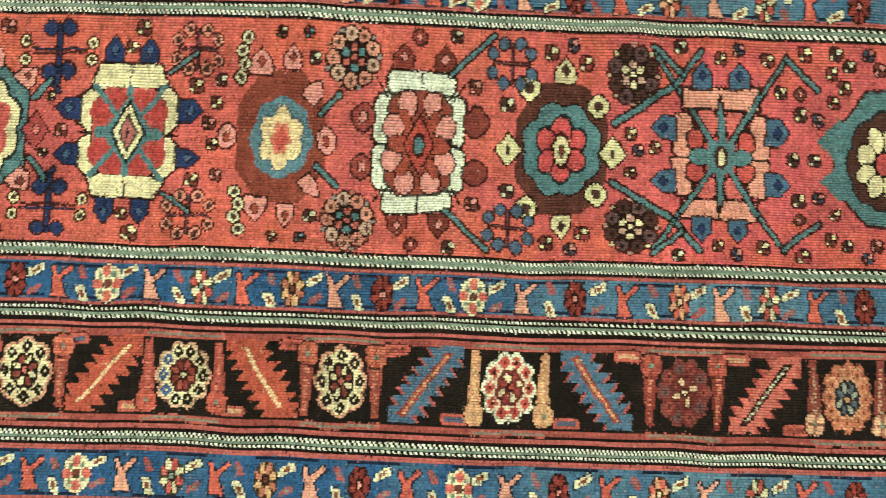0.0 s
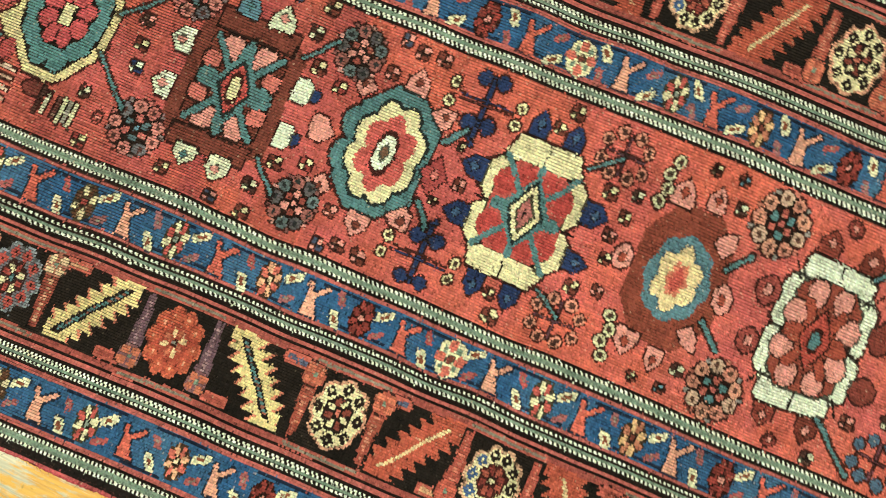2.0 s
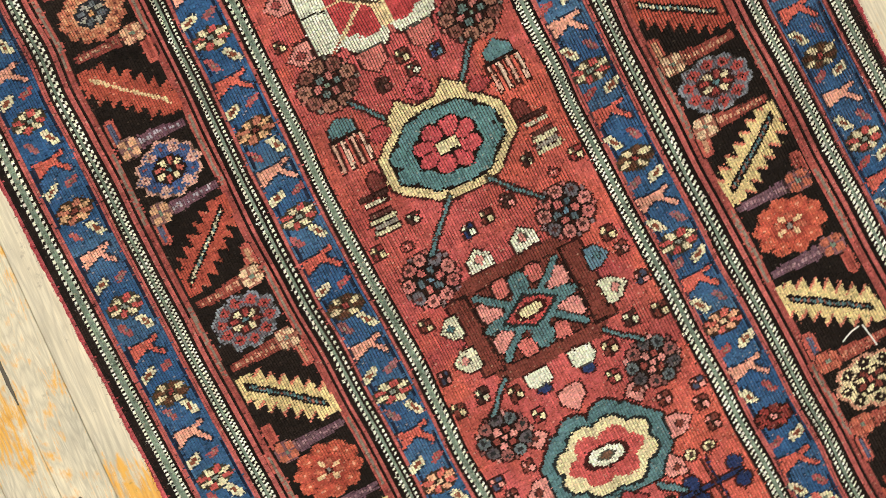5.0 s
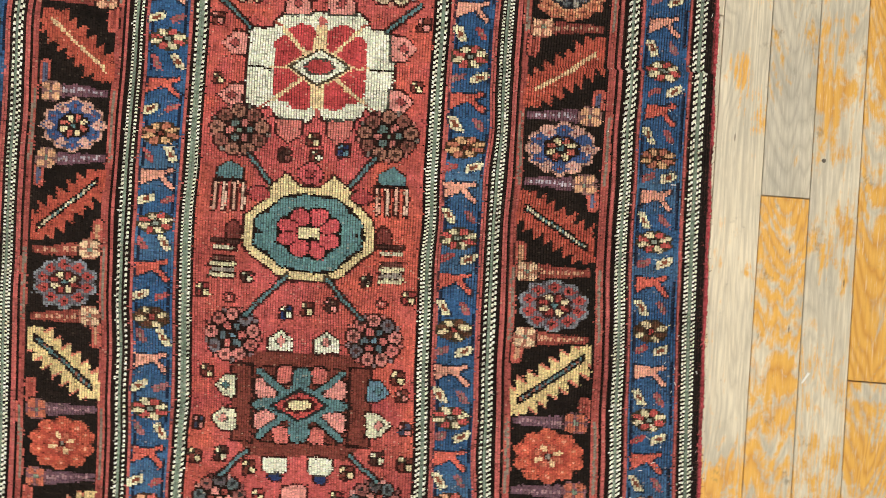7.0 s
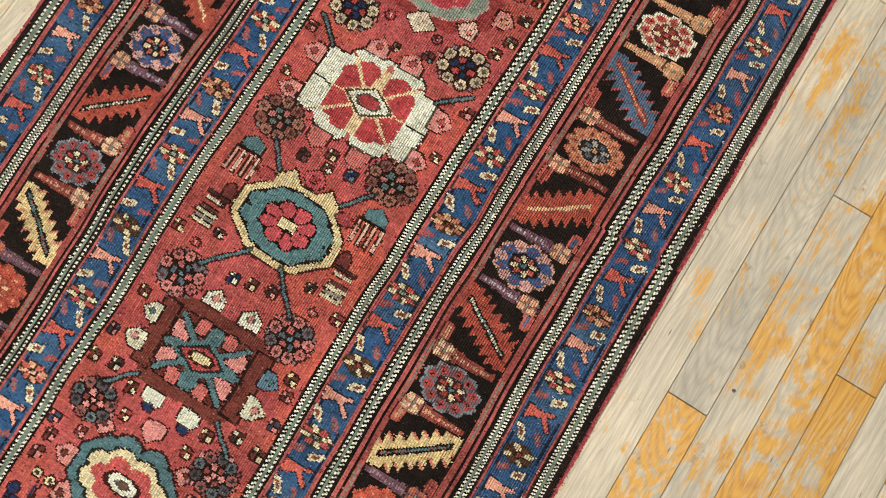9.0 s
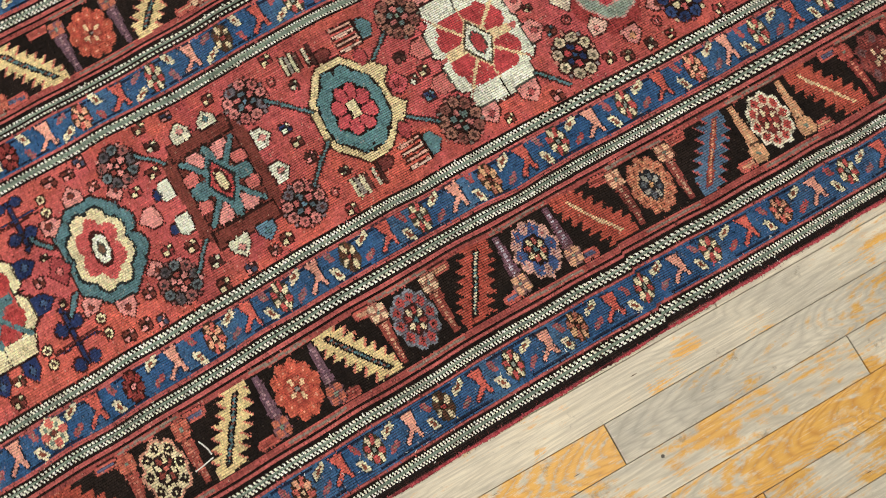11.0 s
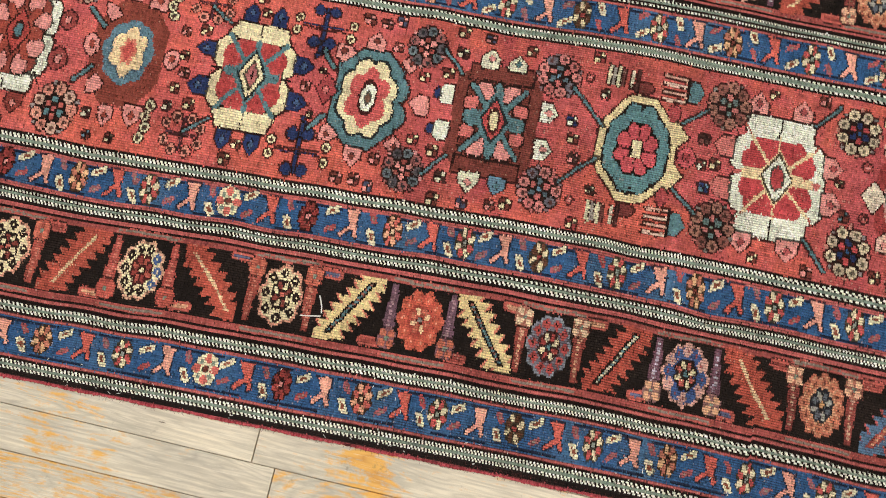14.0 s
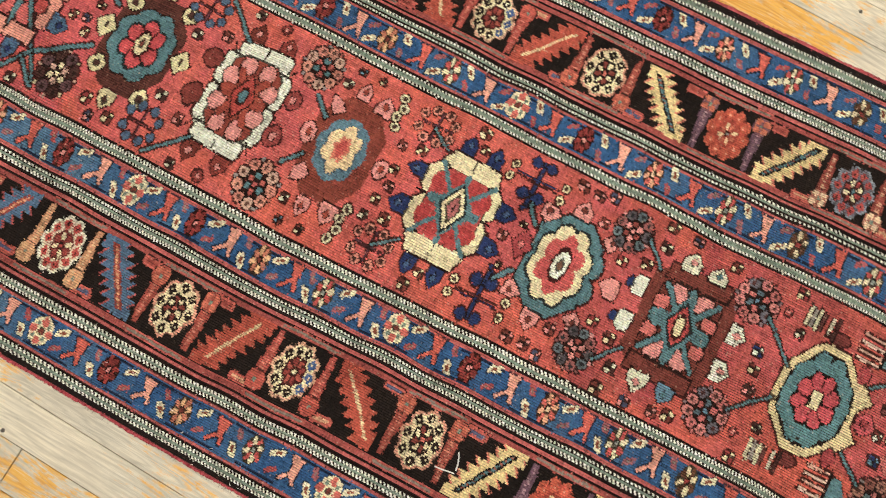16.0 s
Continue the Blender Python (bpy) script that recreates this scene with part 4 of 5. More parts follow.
KINDS = {0: "round", 1: "cream", 2: "orange", 3: "dark", 4: "round", 5: "dark", 6: "pink", 7: "cream", 8: "dark",
         -1: "dark", -2: "pink", -3: "cream", -4: "brown", -5: "cream", -6: "orange", -7: "cream", -8: "cream", -9: "pink"}
GUARD_MIDDLE = {(1, False): 0.1755, (1, True): 0.4000, (-1, False): 0.1795, (-1, True): 0.4035}
bits = random.Random(3)
for (side, outer), mid in GUARD_MIDDLE.items():
    band = "outer_guard_border" if outer else "inner_guard_border"
    line = guard_row(side, outer)
    for k, (fx, step) in enumerate(line):
        motif("guard_flower", band)
        guard_flower(fx, side * mid, KINDS.get(step, "cream"))
        if k + 1 == len(line):
            break
        nx = line[k + 1][0]
        tx = (fx + nx) / 2 - 0.002
        motif("tulip", band)
        tulip(tx, side * mid, TERRA if step % 2 else PEACH)
        for s in (-1, 1):  # either side of the tulip
            motif("lozenge", band)
            lx = tx + s * (nx - fx) * 0.26
            j = bits.uniform(-0.0015, 0.0015)
            lozenge(lx + j, side * mid - s * 0.0125, s * side)
            dash(lx + j * 2, side * mid + s * 0.0115, s * side, mixc(srgb(176, 66, 66), srgb(150, 90, 96), bits.random()))

# --- main border: rosettes in cartouches between saw-edged leaves
def rosette(cx, cv, style):
    """Scalloped ring of marked petals round a dark heart with an eight-petalled star."""
    edge, ring, n, spot, mark, disc, star, core = style
    motif("rosette", "main_border")
    w = Spot(cx, cv, 38, 48)
    w.fill(scal(w.a, w.b, 31.5, 42.5, n, 0.15), edge, 0)
    w.fill(scal(w.a, w.b, 27.5, 38.0, n, 0.11), ring, 0)
    for k in range(n):
        th = 2 * math.pi * k / n
        ca, sb = math.cos(th), math.sin(th)
        tint = spot[k % len(spot)]
        w.fill(dia(w.a - 22.0 * ca, w.b - 30.0 * sb, 6.6, 8.4), tint, 0)
        w.fill(rect(w.a - 22.0 * ca, w.b - 30.0 * sb, 1.2, 2.0), mark, 0)
        th += math.pi / n
        w.fill(rect(w.a - 27.5 * math.cos(th), w.b - 37.0 * math.sin(th), 1.3, 1.9), mixc(DARK, edge, 0.25), 0)
    w.fill(scal(w.a, w.b, 16.0, 22.0, 8, 0.12, 0.39), disc, 0)
    petals(w, 8, 9.4, 4.2, 2.7, star, 0.39, 0, 1.38)
    w.fill(octo(w.a, w.b, 2.6, 3.2, 1.4), core, 1.0)


INK = srgb(34, 22, 20)
CORN = srgb(226, 208, 160)
# edge, ring, number of petals, their spots, the spots' marks, heart, star, core
ROSETTES = {
    "cream": (srgb(212, 142, 114), CORN, 8, [INK], CORN, INK, [srgb(132, 54, 44), CORN], srgb(196, 96, 80)),
    "creamblue": (srgb(214, 156, 124), CORN, 10, [INK, INK, INK, INK] + [srgb(62, 90, 142)] * 3 + [INK, INK, INK], CORN, srgb(70, 28, 26), [srgb(140, 50, 44), srgb(176, 76, 60)], CORN),
    "rust": (srgb(196, 82, 52), srgb(176, 62, 40), 10, [srgb(190, 78, 48)], srgb(216, 140, 108), srgb(160, 56, 38), [srgb(224, 186, 136), srgb(186, 92, 64)], srgb(130, 120, 116)),
    "grey": (srgb(128, 134, 146), srgb(104, 98, 110), 10, [srgb(172, 60, 56)], INK, srgb(58, 30, 28), [srgb(218, 202, 160), srgb(160, 54, 50)], TEAL),
    "blue": (srgb(208, 152, 134), srgb(52, 80, 134), 12, [srgb(60, 92, 146), srgb(206, 156, 142)], srgb(150, 70, 70), INK, [CORN, srgb(190, 84, 70)], TEAL),
    "orange": (srgb(186, 98, 70), srgb(212, 150, 106), 12, [srgb(190, 106, 72)], srgb(110, 52, 42), srgb(38, 38, 46), [srgb(160, 156, 146), srgb(92, 98, 108)], srgb(214, 150, 90)),
    "white": (srgb(226, 220, 194), srgb(214, 190, 160), 10, [srgb(186, 60, 52)], INK, srgb(110, 40, 36), [srgb(222, 204, 160), srgb(150, 52, 46)], srgb(186, 60, 52)),
    "wine": (srgb(128, 60, 56), srgb(120, 44, 40), 10, [srgb(150, 62, 54), srgb(110, 76, 78)], srgb(70, 34, 34), srgb(104, 40, 38), [srgb(216, 178, 140), srgb(120, 44, 40)], CORN),
}


def leaf(cx, cv, slope, lean, col, rib, edge, half=46.0):
    """A diagonal leaf with steps like saw teeth; slope 1 leans to the east going north."""
    motif("leaf", "main_border", "saw-edged diagonal leaf")
    w = Spot(cx, cv, 52, half + 4)
    b = w.b
    a = w.a * slope - b * lean  # distance along the rug from the midrib
    tooth = (np.abs(b + 200) % 11.6) / 11.6
    reach = 15.5 + 16.0 * (1 - tooth)
    reach2 = 15.5 + 16.0 * tooth
    lim = np.where(a > 0, reach, reach2)
    d = np.maximum(np.abs(a) - lim, np.abs(b) - half)
    d = np.maximum(d, np.abs(w.a) - 42)
    w.fill(d, edge, 0)
    d2 = np.maximum(np.maximum(np.abs(a) - lim + 3.2, np.abs(b) - half), np.abs(w.a) - 42)
    w.fill(d2, col, 0)
    along = np.abs(b) - half + 8
    if rib[0] is not None:
        w.fill(np.maximum(np.abs(a) - 5.2, along), rib[0], 0)
    beads = (np.abs(b + 200) % 7.0) < 4.6
    w.fill(np.where(beads, np.maximum(np.abs(a) - (2.1 if rib[0] is not None else 3.0), along + 3), 9.0), rib[1], 0)
    w.fill(np.where(~beads, np.maximum(np.abs(a) - (1.9 if rib[0] is not None else 2.6), along + 3), 9.0), rib[2], 0)


LEAVES = {
    "cream": (srgb(220, 192, 126), (DARK, TEAL, srgb(150, 84, 66)), srgb(206, 110, 84)),
    "rust": (srgb(180, 70, 48), (None, srgb(222, 190, 140), srgb(216, 170, 124)), srgb(176, 74, 50)),
    "rustgrey": (srgb(174, 66, 46), (DARK, srgb(200, 192, 160), TEAL), srgb(176, 74, 50)),
    "blue": (srgb(76, 108, 140), (srgb(150, 56, 44), srgb(214, 150, 104), srgb(190, 90, 66)), srgb(178, 74, 70)),
    "rose": (srgb(206, 96, 84), (DARK, srgb(196, 190, 160), srgb(110, 60, 60)), srgb(190, 70, 62)),
}


def pillar(cx, cv, up, style):
    """A tapering bar beside a rosette, with a small four-lobed flower at its broad end."""
    motif("pillar", "main_border")
    w = Spot(cx, cv, 18, 46)
    bar, bead, flower = style
    along = w.b * up  # the flower is at the low end
    wide = 8.8 - 4.6 * np.clip((along + 28) / 66, 0, 1)
    w.fill(np.maximum(np.abs(w.a) - wide, np.abs(along - 5) - 37), bar, 1.5, BLACK)
    m = (np.abs(w.b + 300) % 4.8) < 2.6
    w.fill(np.where(m, np.maximum(np.abs(w.a) - wide * 0.36, np.abs(along - 5) - 31), 9.0), bead, 0)
    fb = along + 31
    w.fill(octo(w.a, fb, 11.5, 13.5, 6), mixc(bar, flower, 0.15), 1.0, BLACK)
    for da, db in ((-6, -6.5), (6, 6), (-5.5, 6.5), (6, -7)):
        w.fill(octo(w.a - da, fb - db, 4.4, 5.0, 2.2), flower, 0)
    w.fill(octo(w.a, fb, 2.4, 3.0, 1.2), GREYGREEN, 0)


PILLARS = {
    "cream": (srgb(160, 66, 52), srgb(196, 116, 92), srgb(200, 98, 70)), "creamblue": (srgb(176, 70, 58), srgb(206, 110, 90), srgb(196, 80, 62)),
    "rust": (srgb(110, 76, 92), srgb(160, 120, 130), srgb(190, 96, 66)), "grey": (srgb(150, 62, 50), srgb(204, 150, 116), srgb(226, 190, 150)),
    "blue": (srgb(110, 70, 86), srgb(170, 160, 176), srgb(218, 160, 116)), "orange": (srgb(140, 58, 50), srgb(190, 150, 120), srgb(224, 170, 130)),
    "white": (srgb(204, 140, 96), srgb(222, 180, 130), srgb(214, 160, 110)), "wine": (srgb(140, 48, 42), srgb(204, 120, 90), srgb(190, 80, 64)),
}


def cartouche_bar(cx, cv, half, col):
    motif("bar", "main_border")
    w = Spot(cx, cv, half + 4, 8)
    w.fill(rect(w.a, w.b, half, 4.2), srgb(176, 76, 66), 0)
    w.fill(rect(w.a, w.b, half - 3, 1.7), col, 0)


# rosette, its place in the north and south border, the leaf to its east, that leaf's lean in each
ROW = (("wine", -1.225, -1.235, "rust", 0.7, 0.7), ("white", -1.036, -1.050, "blue", 0.79, 0.75), ("orange", -0.843, -0.858, "rust", 0.64, 0.85),
       ("blue", -0.661, -0.666, "rustgrey", 0.61, 0.78), ("grey", -0.476, -0.478, "cream", 0.72, 0.79), ("rust", -0.300, -0.290, "cream", 0.64, 0.73),
       ("cream", -0.110, -0.096, "rust", 0.86, 0.80), ("creamblue", 0.082, 0.082, "rust", 0.60, 0.58), ("cream", 0.266, 0.261, "blue", 0.66, 0.69),
       ("white", 0.448, 0.454, "blue", 0.70, 0.71), ("wine", 0.650, 0.656, "rose", 0.72, 0.73), ("orange", 0.845, 0.848, "rose", 0.72, 0.72))
MID = 0.2860
for side in (1, -1):
    for k, (kind, rx_n, rx_s, leafkind, lean_n, lean_s) in enumerate(ROW):
        rx, lean, place = (rx_n, lean_n, 1) if side > 0 else (rx_s, lean_s, 2)
        nextx = ROW[k + 1][place] if k + 1 < len(ROW) else rx + 0.19
        lx = (rx + nextx) / 2
        slope = (1 if k % 2 else -1) * side
        up = 1 if k % 2 else -1
        if lx < GX1 - 0.05:
            leaf(lx, side * MID, slope, lean, *LEAVES[leafkind])
        for s in (-1, 1):
            motif("corner_box", "main_border")
            # small striped boxes in the black corners beside the leaf
            bx, bv = lx + s * 0.034, side * MID + s * slope * -0.0395
            if bx < GX1 - 0.03:
                w = Spot(bx, bv, 20, 10)
                w.fill(octo(w.a, w.b, 15.5, 6.8, 3), srgb(186, 80, 66), 1.2, BLACK)
                w.fill(rect(w.a, w.b, 11, 2.8), (srgb(84, 90, 122), srgb(206, 150, 110), srgb(150, 60, 50))[(k + (s > 0)) % 3], 0)
        cartouche_bar(rx, side * (LINES[2] - 0.0235), 46, srgb(130, 116, 104))
        cartouche_bar(rx, side * (LINES[1] + 0.0235), 46, srgb(130, 116, 104))
        for s in (-1, 1):
            pillar(rx + s * 0.0395, side * MID, -up * side, PILLARS[kind])
        rosette(rx, side * MID, ROSETTES[kind])

# --- wear and uneven dye: stray knots, faded wool, dark weft between the rows of knots
jj, ii = np.mgrid[0:NY, 0:NX]
dotted = np.zeros(V.shape, bool)
for c in LINES[:4]:
    dotted |= np.abs(np.abs(V) - c) < 0.0075
lined = np.zeros(V.shape, bool)
for c, s in ((LINES[1], 1), (LINES[2], -1)):
    q = (np.abs(V) - c) * s
    lined |= (q > 0.0085) & (q < 0.029)
stray = (rng.random(V.shape) < 0.075) & ~dotted & ~lined
sj = np.clip(jj + rng.integers(-2, 3, V.shape), 0, NY - 1)
si = np.clip(ii + rng.integers(-2, 3, V.shape), 0, NX - 1)
D[stray] = D[sj, si][stray]
D = np.maximum(D, 0.004)
grey = (D @ np.array([0.35, 0.5, 0.15]))[..., None]
D = D * 0.81 + 0.19 * grey
worn = np.clip(0.5 + drift(0.008, 0.22) + drift(0.02, 0.26) + drift(0.10, 0.28), 0, 1)
WEFT = np.array(srgb(60, 34, 30))
deep = (0.66 + 0.34 * np.clip((-0.22 - xs) / 0.2, 0, 1))[None]
# the brown dye has eaten into its wool, so the weft shows more there
tone = D @ np.array([0.3, 0.6, 0.1])
deep = deep * np.where((tone > 0.012) & (tone < 0.075) & (D[..., 0] > 1.7 * D[..., 2]), 1.7, 1.0)
weft = (jj % RIB == 0) * np.clip(0.24 + 0.72 * worn + rng.normal(0, 0.12, V.shape), 0, 1) * deep
across = (ii % 2 == 0) * np.clip(0.02 + 0.42 * worn * rng.random(V.shape), 0, 1) * deep
weft = (np.clip(np.maximum(weft, across), 0, 0.92) * np.where(dotted | lined, 0.5, 1.0))[..., None]
D = D * (1 - weft) + (0.36 * np.minimum(D, WEFT) + 0.10 * D) * weft
each = rng.normal(0, 0.11, (NY // RIB + 1, NX // 2 + 1))[jj // RIB, ii // 2]
# each row of knots has its own streaks along the rug
u = np.arange(NX) / 18.0
lanes = rng.normal(0, 0.085, (NY // RIB + 1, int(u[-1]) + 2))
u0 = u.astype(int)
lanes = (lanes[:, u0] * (1 - (u - u0)) + lanes[:, u0 + 1] * (u - u0))[np.arange(NY) // RIB]
knot = np.clip(1.0 + each + lanes + rng.normal(0, 0.14, V.shape) + drift(0.012, 0.07) + drift(0.045, 0.06), 0.30, 1.9)
row = 1.0 + 0.05 * np.convolve(rng.normal(0, 1, NX + 8), np.ones(3) / 1.7, "same")[4:-4]
D *= (knot * row[None] * 1.13)[..., None]
D *= rng.normal(1.0, 0.045, D.shape)
# glints along the ribs of the near-black wool, painted into the dye
shine = np.clip(1 - (D @ np.array([0.3, 0.6, 0.1])) / 0.03, 0, 1) * (jj % RIB == 1) * worn * rng.random(V.shape)
D += (0.028 * shine)[..., None] * np.array([1.0, 0.62, 0.50])
D *= np.where(rng.random(V.shape) < 0.035, rng.uniform(0.25, 0.7, V.shape), 1.0)[..., None]
speck = (rng.random(V.shape) < 0.012 * (0.3 + 1.6 * worn))[..., None] * rng.uniform(0.15, 0.5, V.shape)[..., None]
speck *= np.clip(D @ np.array([0.3, 0.6, 0.1]) * 9, 0, 1)[..., None]
D = D * (1 - speck) + np.array(srgb(214, 190, 168)) * speck
D = np.clip(D + np.abs(rng.normal(0, 0.0025, V.shape))[..., None] * np.array([1.0, 0.8, 0.7]), 0.004, 0.95)

# ---------------------------------------------------------------- rug: the pile as knots
rug = tagged(new("rug"), "worn red and blue hand-knotted runner rug lying on the floor", "rug")
# the dark weft shows as a narrow line beside every row of knots, and a narrower one between neighbours
vx = GX0 + (np.arange(NX + 1) - np.where(np.arange(NX + 1) % 2 == 1, 0.42, 0.0)) * CELL
vy = GY0 + (np.arange(NY + 1) - np.where(np.arange(NY + 1) % RIB == 1, 0.34, 0.0)) * CELL_Y
VX = np.repeat(vx[None], NY + 1, 0)
VY = lay_out(vx, vy)
inner = (1 - np.clip(np.abs(vy) / LINES[4], 0, 1) ** 8)[:, None]
VY = VY + drift(0.055, 0.0009, 1) * inner
VX = VX + drift(0.055, 0.0007, 1)
corner = np.zeros((NY + 1, NX + 1))
lum = D @ np.array([0.3, 0.6, 0.1])
low = np.clip((lum - 0.03) / 0.10, 0, 1)
pad = np.pad(low, 1, mode="edge")
corner = (pad[:-1, :-1] + pad[1:, :-1] + pad[:-1, 1:] + pad[1:, 1:]) / 4
rows_j, cols_i = np.mgrid[0:NY + 1, 0:NX + 1]
rib = np.where(rows_j % RIB == 0, -0.00055, 0.0003) - np.where(cols_i % 2 == 0, 0.00018, 0.0)
wave = 0.0010 * np.sin(VX * 5.1 + VY * 3.0) + 0.0008 * np.sin(VX * 11.0 - VY * 7.0) + 0.0006 * np.sin(VX * 2.3 - VY * 13.0)
edge = np.clip((LINES[4] - np.abs(vy)) / 0.012, 0, 1)[:, None]
Z = 0.0062 + (0.0012 + wave) * edge + rib + 0.00055 * corner + rng.normal(0, 0.00013, VX.shape)
Z -= 0.0022 * (1 - edge)
Z += 0.0022 * np.exp(-((VX - PLEAT) / 0.004) ** 2) * np.clip((VY - 0.28) / 0.06, 0, 1) * edge

vid = np.arange((NY + 1) * (NX + 1)).reshape(NY + 1, NX + 1)
quads = np.stack((vid[:-1, :-1], vid[:-1, 1:], vid[1:, 1:], vid[1:, :-1]), -1)
coords = np.stack((VX, VY, Z), -1).reshape(-1, 3)
av = np.abs(V)
inside = av < LINES[4]
BANDS = (("field", 0.0, LINES[0]), ("inner_guard_border", LINES[0], LINES[1]), ("main_border", LINES[1], LINES[2]), ("outer_guard_border", LINES[2], LINES[3] + 0.0),
         ("edge_stripe", LINES[3], LINES[4]))
BAND_LABELS = {"field": "brick red field with a row of flower medallions", "inner_guard_border": "narrow blue band of small flowers and tulips",
               "main_border": "wide black band of rosettes and leaves", "outer_guard_border": "narrow blue band of small flowers and tulips",
               "edge_stripe": "black and white dotted outer stripe"}


def knots(name, cells, parent, label=""):
    f = flat_quads[cells]
    used, inv = np.unique(f, return_inverse=True)
    me = bpy.data.meshes.new(name)
    me.vertices.add(len(used))
    me.vertices.foreach_set("co", coords[used].astype(np.float32).ravel())
    nf = len(f)
    me.loops.add(nf * 4)
    me.loops.foreach_set("vertex_index", inv.reshape(-1).astype(np.int32))
    me.polygons.add(nf)
    me.polygons.foreach_set("loop_start", np.arange(0, nf * 4, 4, dtype=np.int32))
    me.update(calc_edges=True)
    col = me.attributes.new("dye", "FLOAT_COLOR", "FACE")
    c = np.ones((nf, 4), np.float32)
    c[:, :3] = flat_dye[cells]
    col.data.foreach_set("color", c.ravel())
    return part(name, me, parent, label, WOOL)


flat_quads, flat_in, flat_v = quads.reshape(-1, 4), inside.ravel(), V.ravel()
flat_dye = D.reshape(-1, 3)
flat_id = np.where(flat_in, ID.ravel(), -1)
counts = np.bincount(flat_id[flat_in], minlength=len(MOTIFS))
few = np.flatnonzero(counts < 10)
flat_id[np.isin(flat_id, few[few > 0])] = 0
parents = {}
for band, lo, hi in BANDS:
    for side in (1, -1) if lo > 0 else (0,):
        m = (flat_id == 0) & (av.ravel() >= lo) & (av.ravel() < hi)
        if side:
            m &= flat_v * side > 0
        parents[band, side] = knots(band, np.flatnonzero(m), rug, BAND_LABELS[band])
order = np.argsort(flat_id, kind="stable")
starts = np.searchsorted(flat_id[order], np.arange(len(MOTIFS) + 1))
for k in range(1, len(MOTIFS)):
    name, band, label = MOTIFS[k]
    cells = order[starts[k]:starts[k + 1]]
    if len(cells):
        side = 0 if band == "field" else (1 if flat_v[cells].mean() > 0 else -1)
        knots(name, cells, parents[band, side], label)


# the plain ends of the rug past the woven stretch, its backing and its overcast edges
def strip(name, x0, x1, step, lo, hi, z, mat, label=""):
    """A solid ribbon between two lines along the rug."""
    bm = bmesh.new()
    n = max(2, int((x1 - x0) / step))
    rings = []
    for i in range(n + 1):
        x = x0 + (x1 - x0) * i / n
        a, b = lo(x), hi(x)
        rings.append([bm.verts.new(p) for p in ((x, a, 0.0004), (x, b, 0.0004), (x, b, z), (x, a, z))])
    for p, q in zip(rings, rings[1:]):
        for k in range(4):
            bm.faces.new((p[k], p[(k + 1) % 4], q[(k + 1) % 4], q[k]))
    bm.faces.new(rings[0])
    bm.faces.new(rings[-1][::-1])
    bmesh.ops.recalc_face_normals(bm, faces=bm.faces[:])
    return part(name, bm_mesh(name, bm), rug, label, mat)


def north(x):
    return float(bowed(BOW_N, 4, x))


def south(x):
    return -float(bowed(BOW_S, 4, x))


BACK = plain_material("rug_backing", srgb(120, 92, 78), 0.95, 500)
ENDS = plain_material("rug_end_wool", srgb(150, 56, 50), 0.95, 300)
strip("backing", GX0, GX1, 0.03, lambda x: south(x) + 0.002, lambda x: north(x) - 0.002, 0.0030, BACK, "plain woven backing")
strip("rug_end", GX0 - 0.07, GX0, 0.05, south, north, 0.0070, ENDS, "plain red end of the runner")
strip("rug_end", GX1, GX1 + 0.07, 0.05, south, north, 0.0070, ENDS, "plain red end of the runner")


def selvedge(line, side):
    """The overcast cord along an edge, with a slightly hairy, uneven section."""
    bm = bmesh.new()
    r = random.Random(11 + side)
    n, sides = 1400, 7
    rings = []
    for i in range(n + 1):
        x = GX0 - 0.07 + (GX1 - GX0 + 0.14) * i / n
        y = line(x) + side * 0.0006 + 0.0007 * math.sin(x * 61) + r.gauss(0, 0.00035)
        rad = 0.0020 + r.gauss(0, 0.0003)
        rings.append([bm.verts.new((x, y + rad * 1.15 * math.cos(2 * math.pi * k / sides), 0.0026 + rad * 0.95 * math.sin(2 * math.pi * k / sides))) for k in range(sides)])
    for p, q in zip(rings, rings[1:]):
        for k in range(sides):
            bm.faces.new((p[k], q[k], q[(k + 1) % sides], p[(k + 1) % sides]))
    bmesh.ops.recalc_face_normals(bm, faces=bm.faces[:])
    return part("selvedge", bm_mesh("selvedge", bm), rug, "rose red overcast edge cord", CORD)


selvedge(north, 1)
selvedge(south, -1)



def edge_fuzz(line, side):
    """Short stray fibres along an edge, dark and rose."""
    r = random.Random(40 + side)
    verts, faces = [], []
    for _ in range(2200):
        x = r.uniform(-1.3, 0.98)
        y = line(x) - side * r.uniform(-0.002, 0.010)
        z = 0.0045 if y * side < line(x) * side - 0.001 else 0.0028
        th = (1 if side > 0 else -1) * math.radians(r.gauss(90, 38))
        ln, w = r.uniform(0.0025, 0.0065), 0.00016
        ca, sa = math.cos(th), math.sin(th)
        k = len(verts)
        mid = z + r.uniform(0.0002, 0.0016)
        for t, h in ((0, z), (0.55, mid), (1, max(0.0006, z - r.uniform(-0.001, 0.002)))):
            for e in (-1, 1):
                verts.append((x + ca * ln * t - sa * w * e, y + sa * ln * t + ca * w * e, h))
        faces += [(k, k + 1, k + 3, k + 2), (k + 2, k + 3, k + 5, k + 4)]
    me = bpy.data.meshes.new("edge_fuzz")
    me.from_pydata(verts, [], faces)
    tagged(part("edge_fuzz", me, rug, "short stray wool fibres along the edge", FIBRE), kind="stuff")


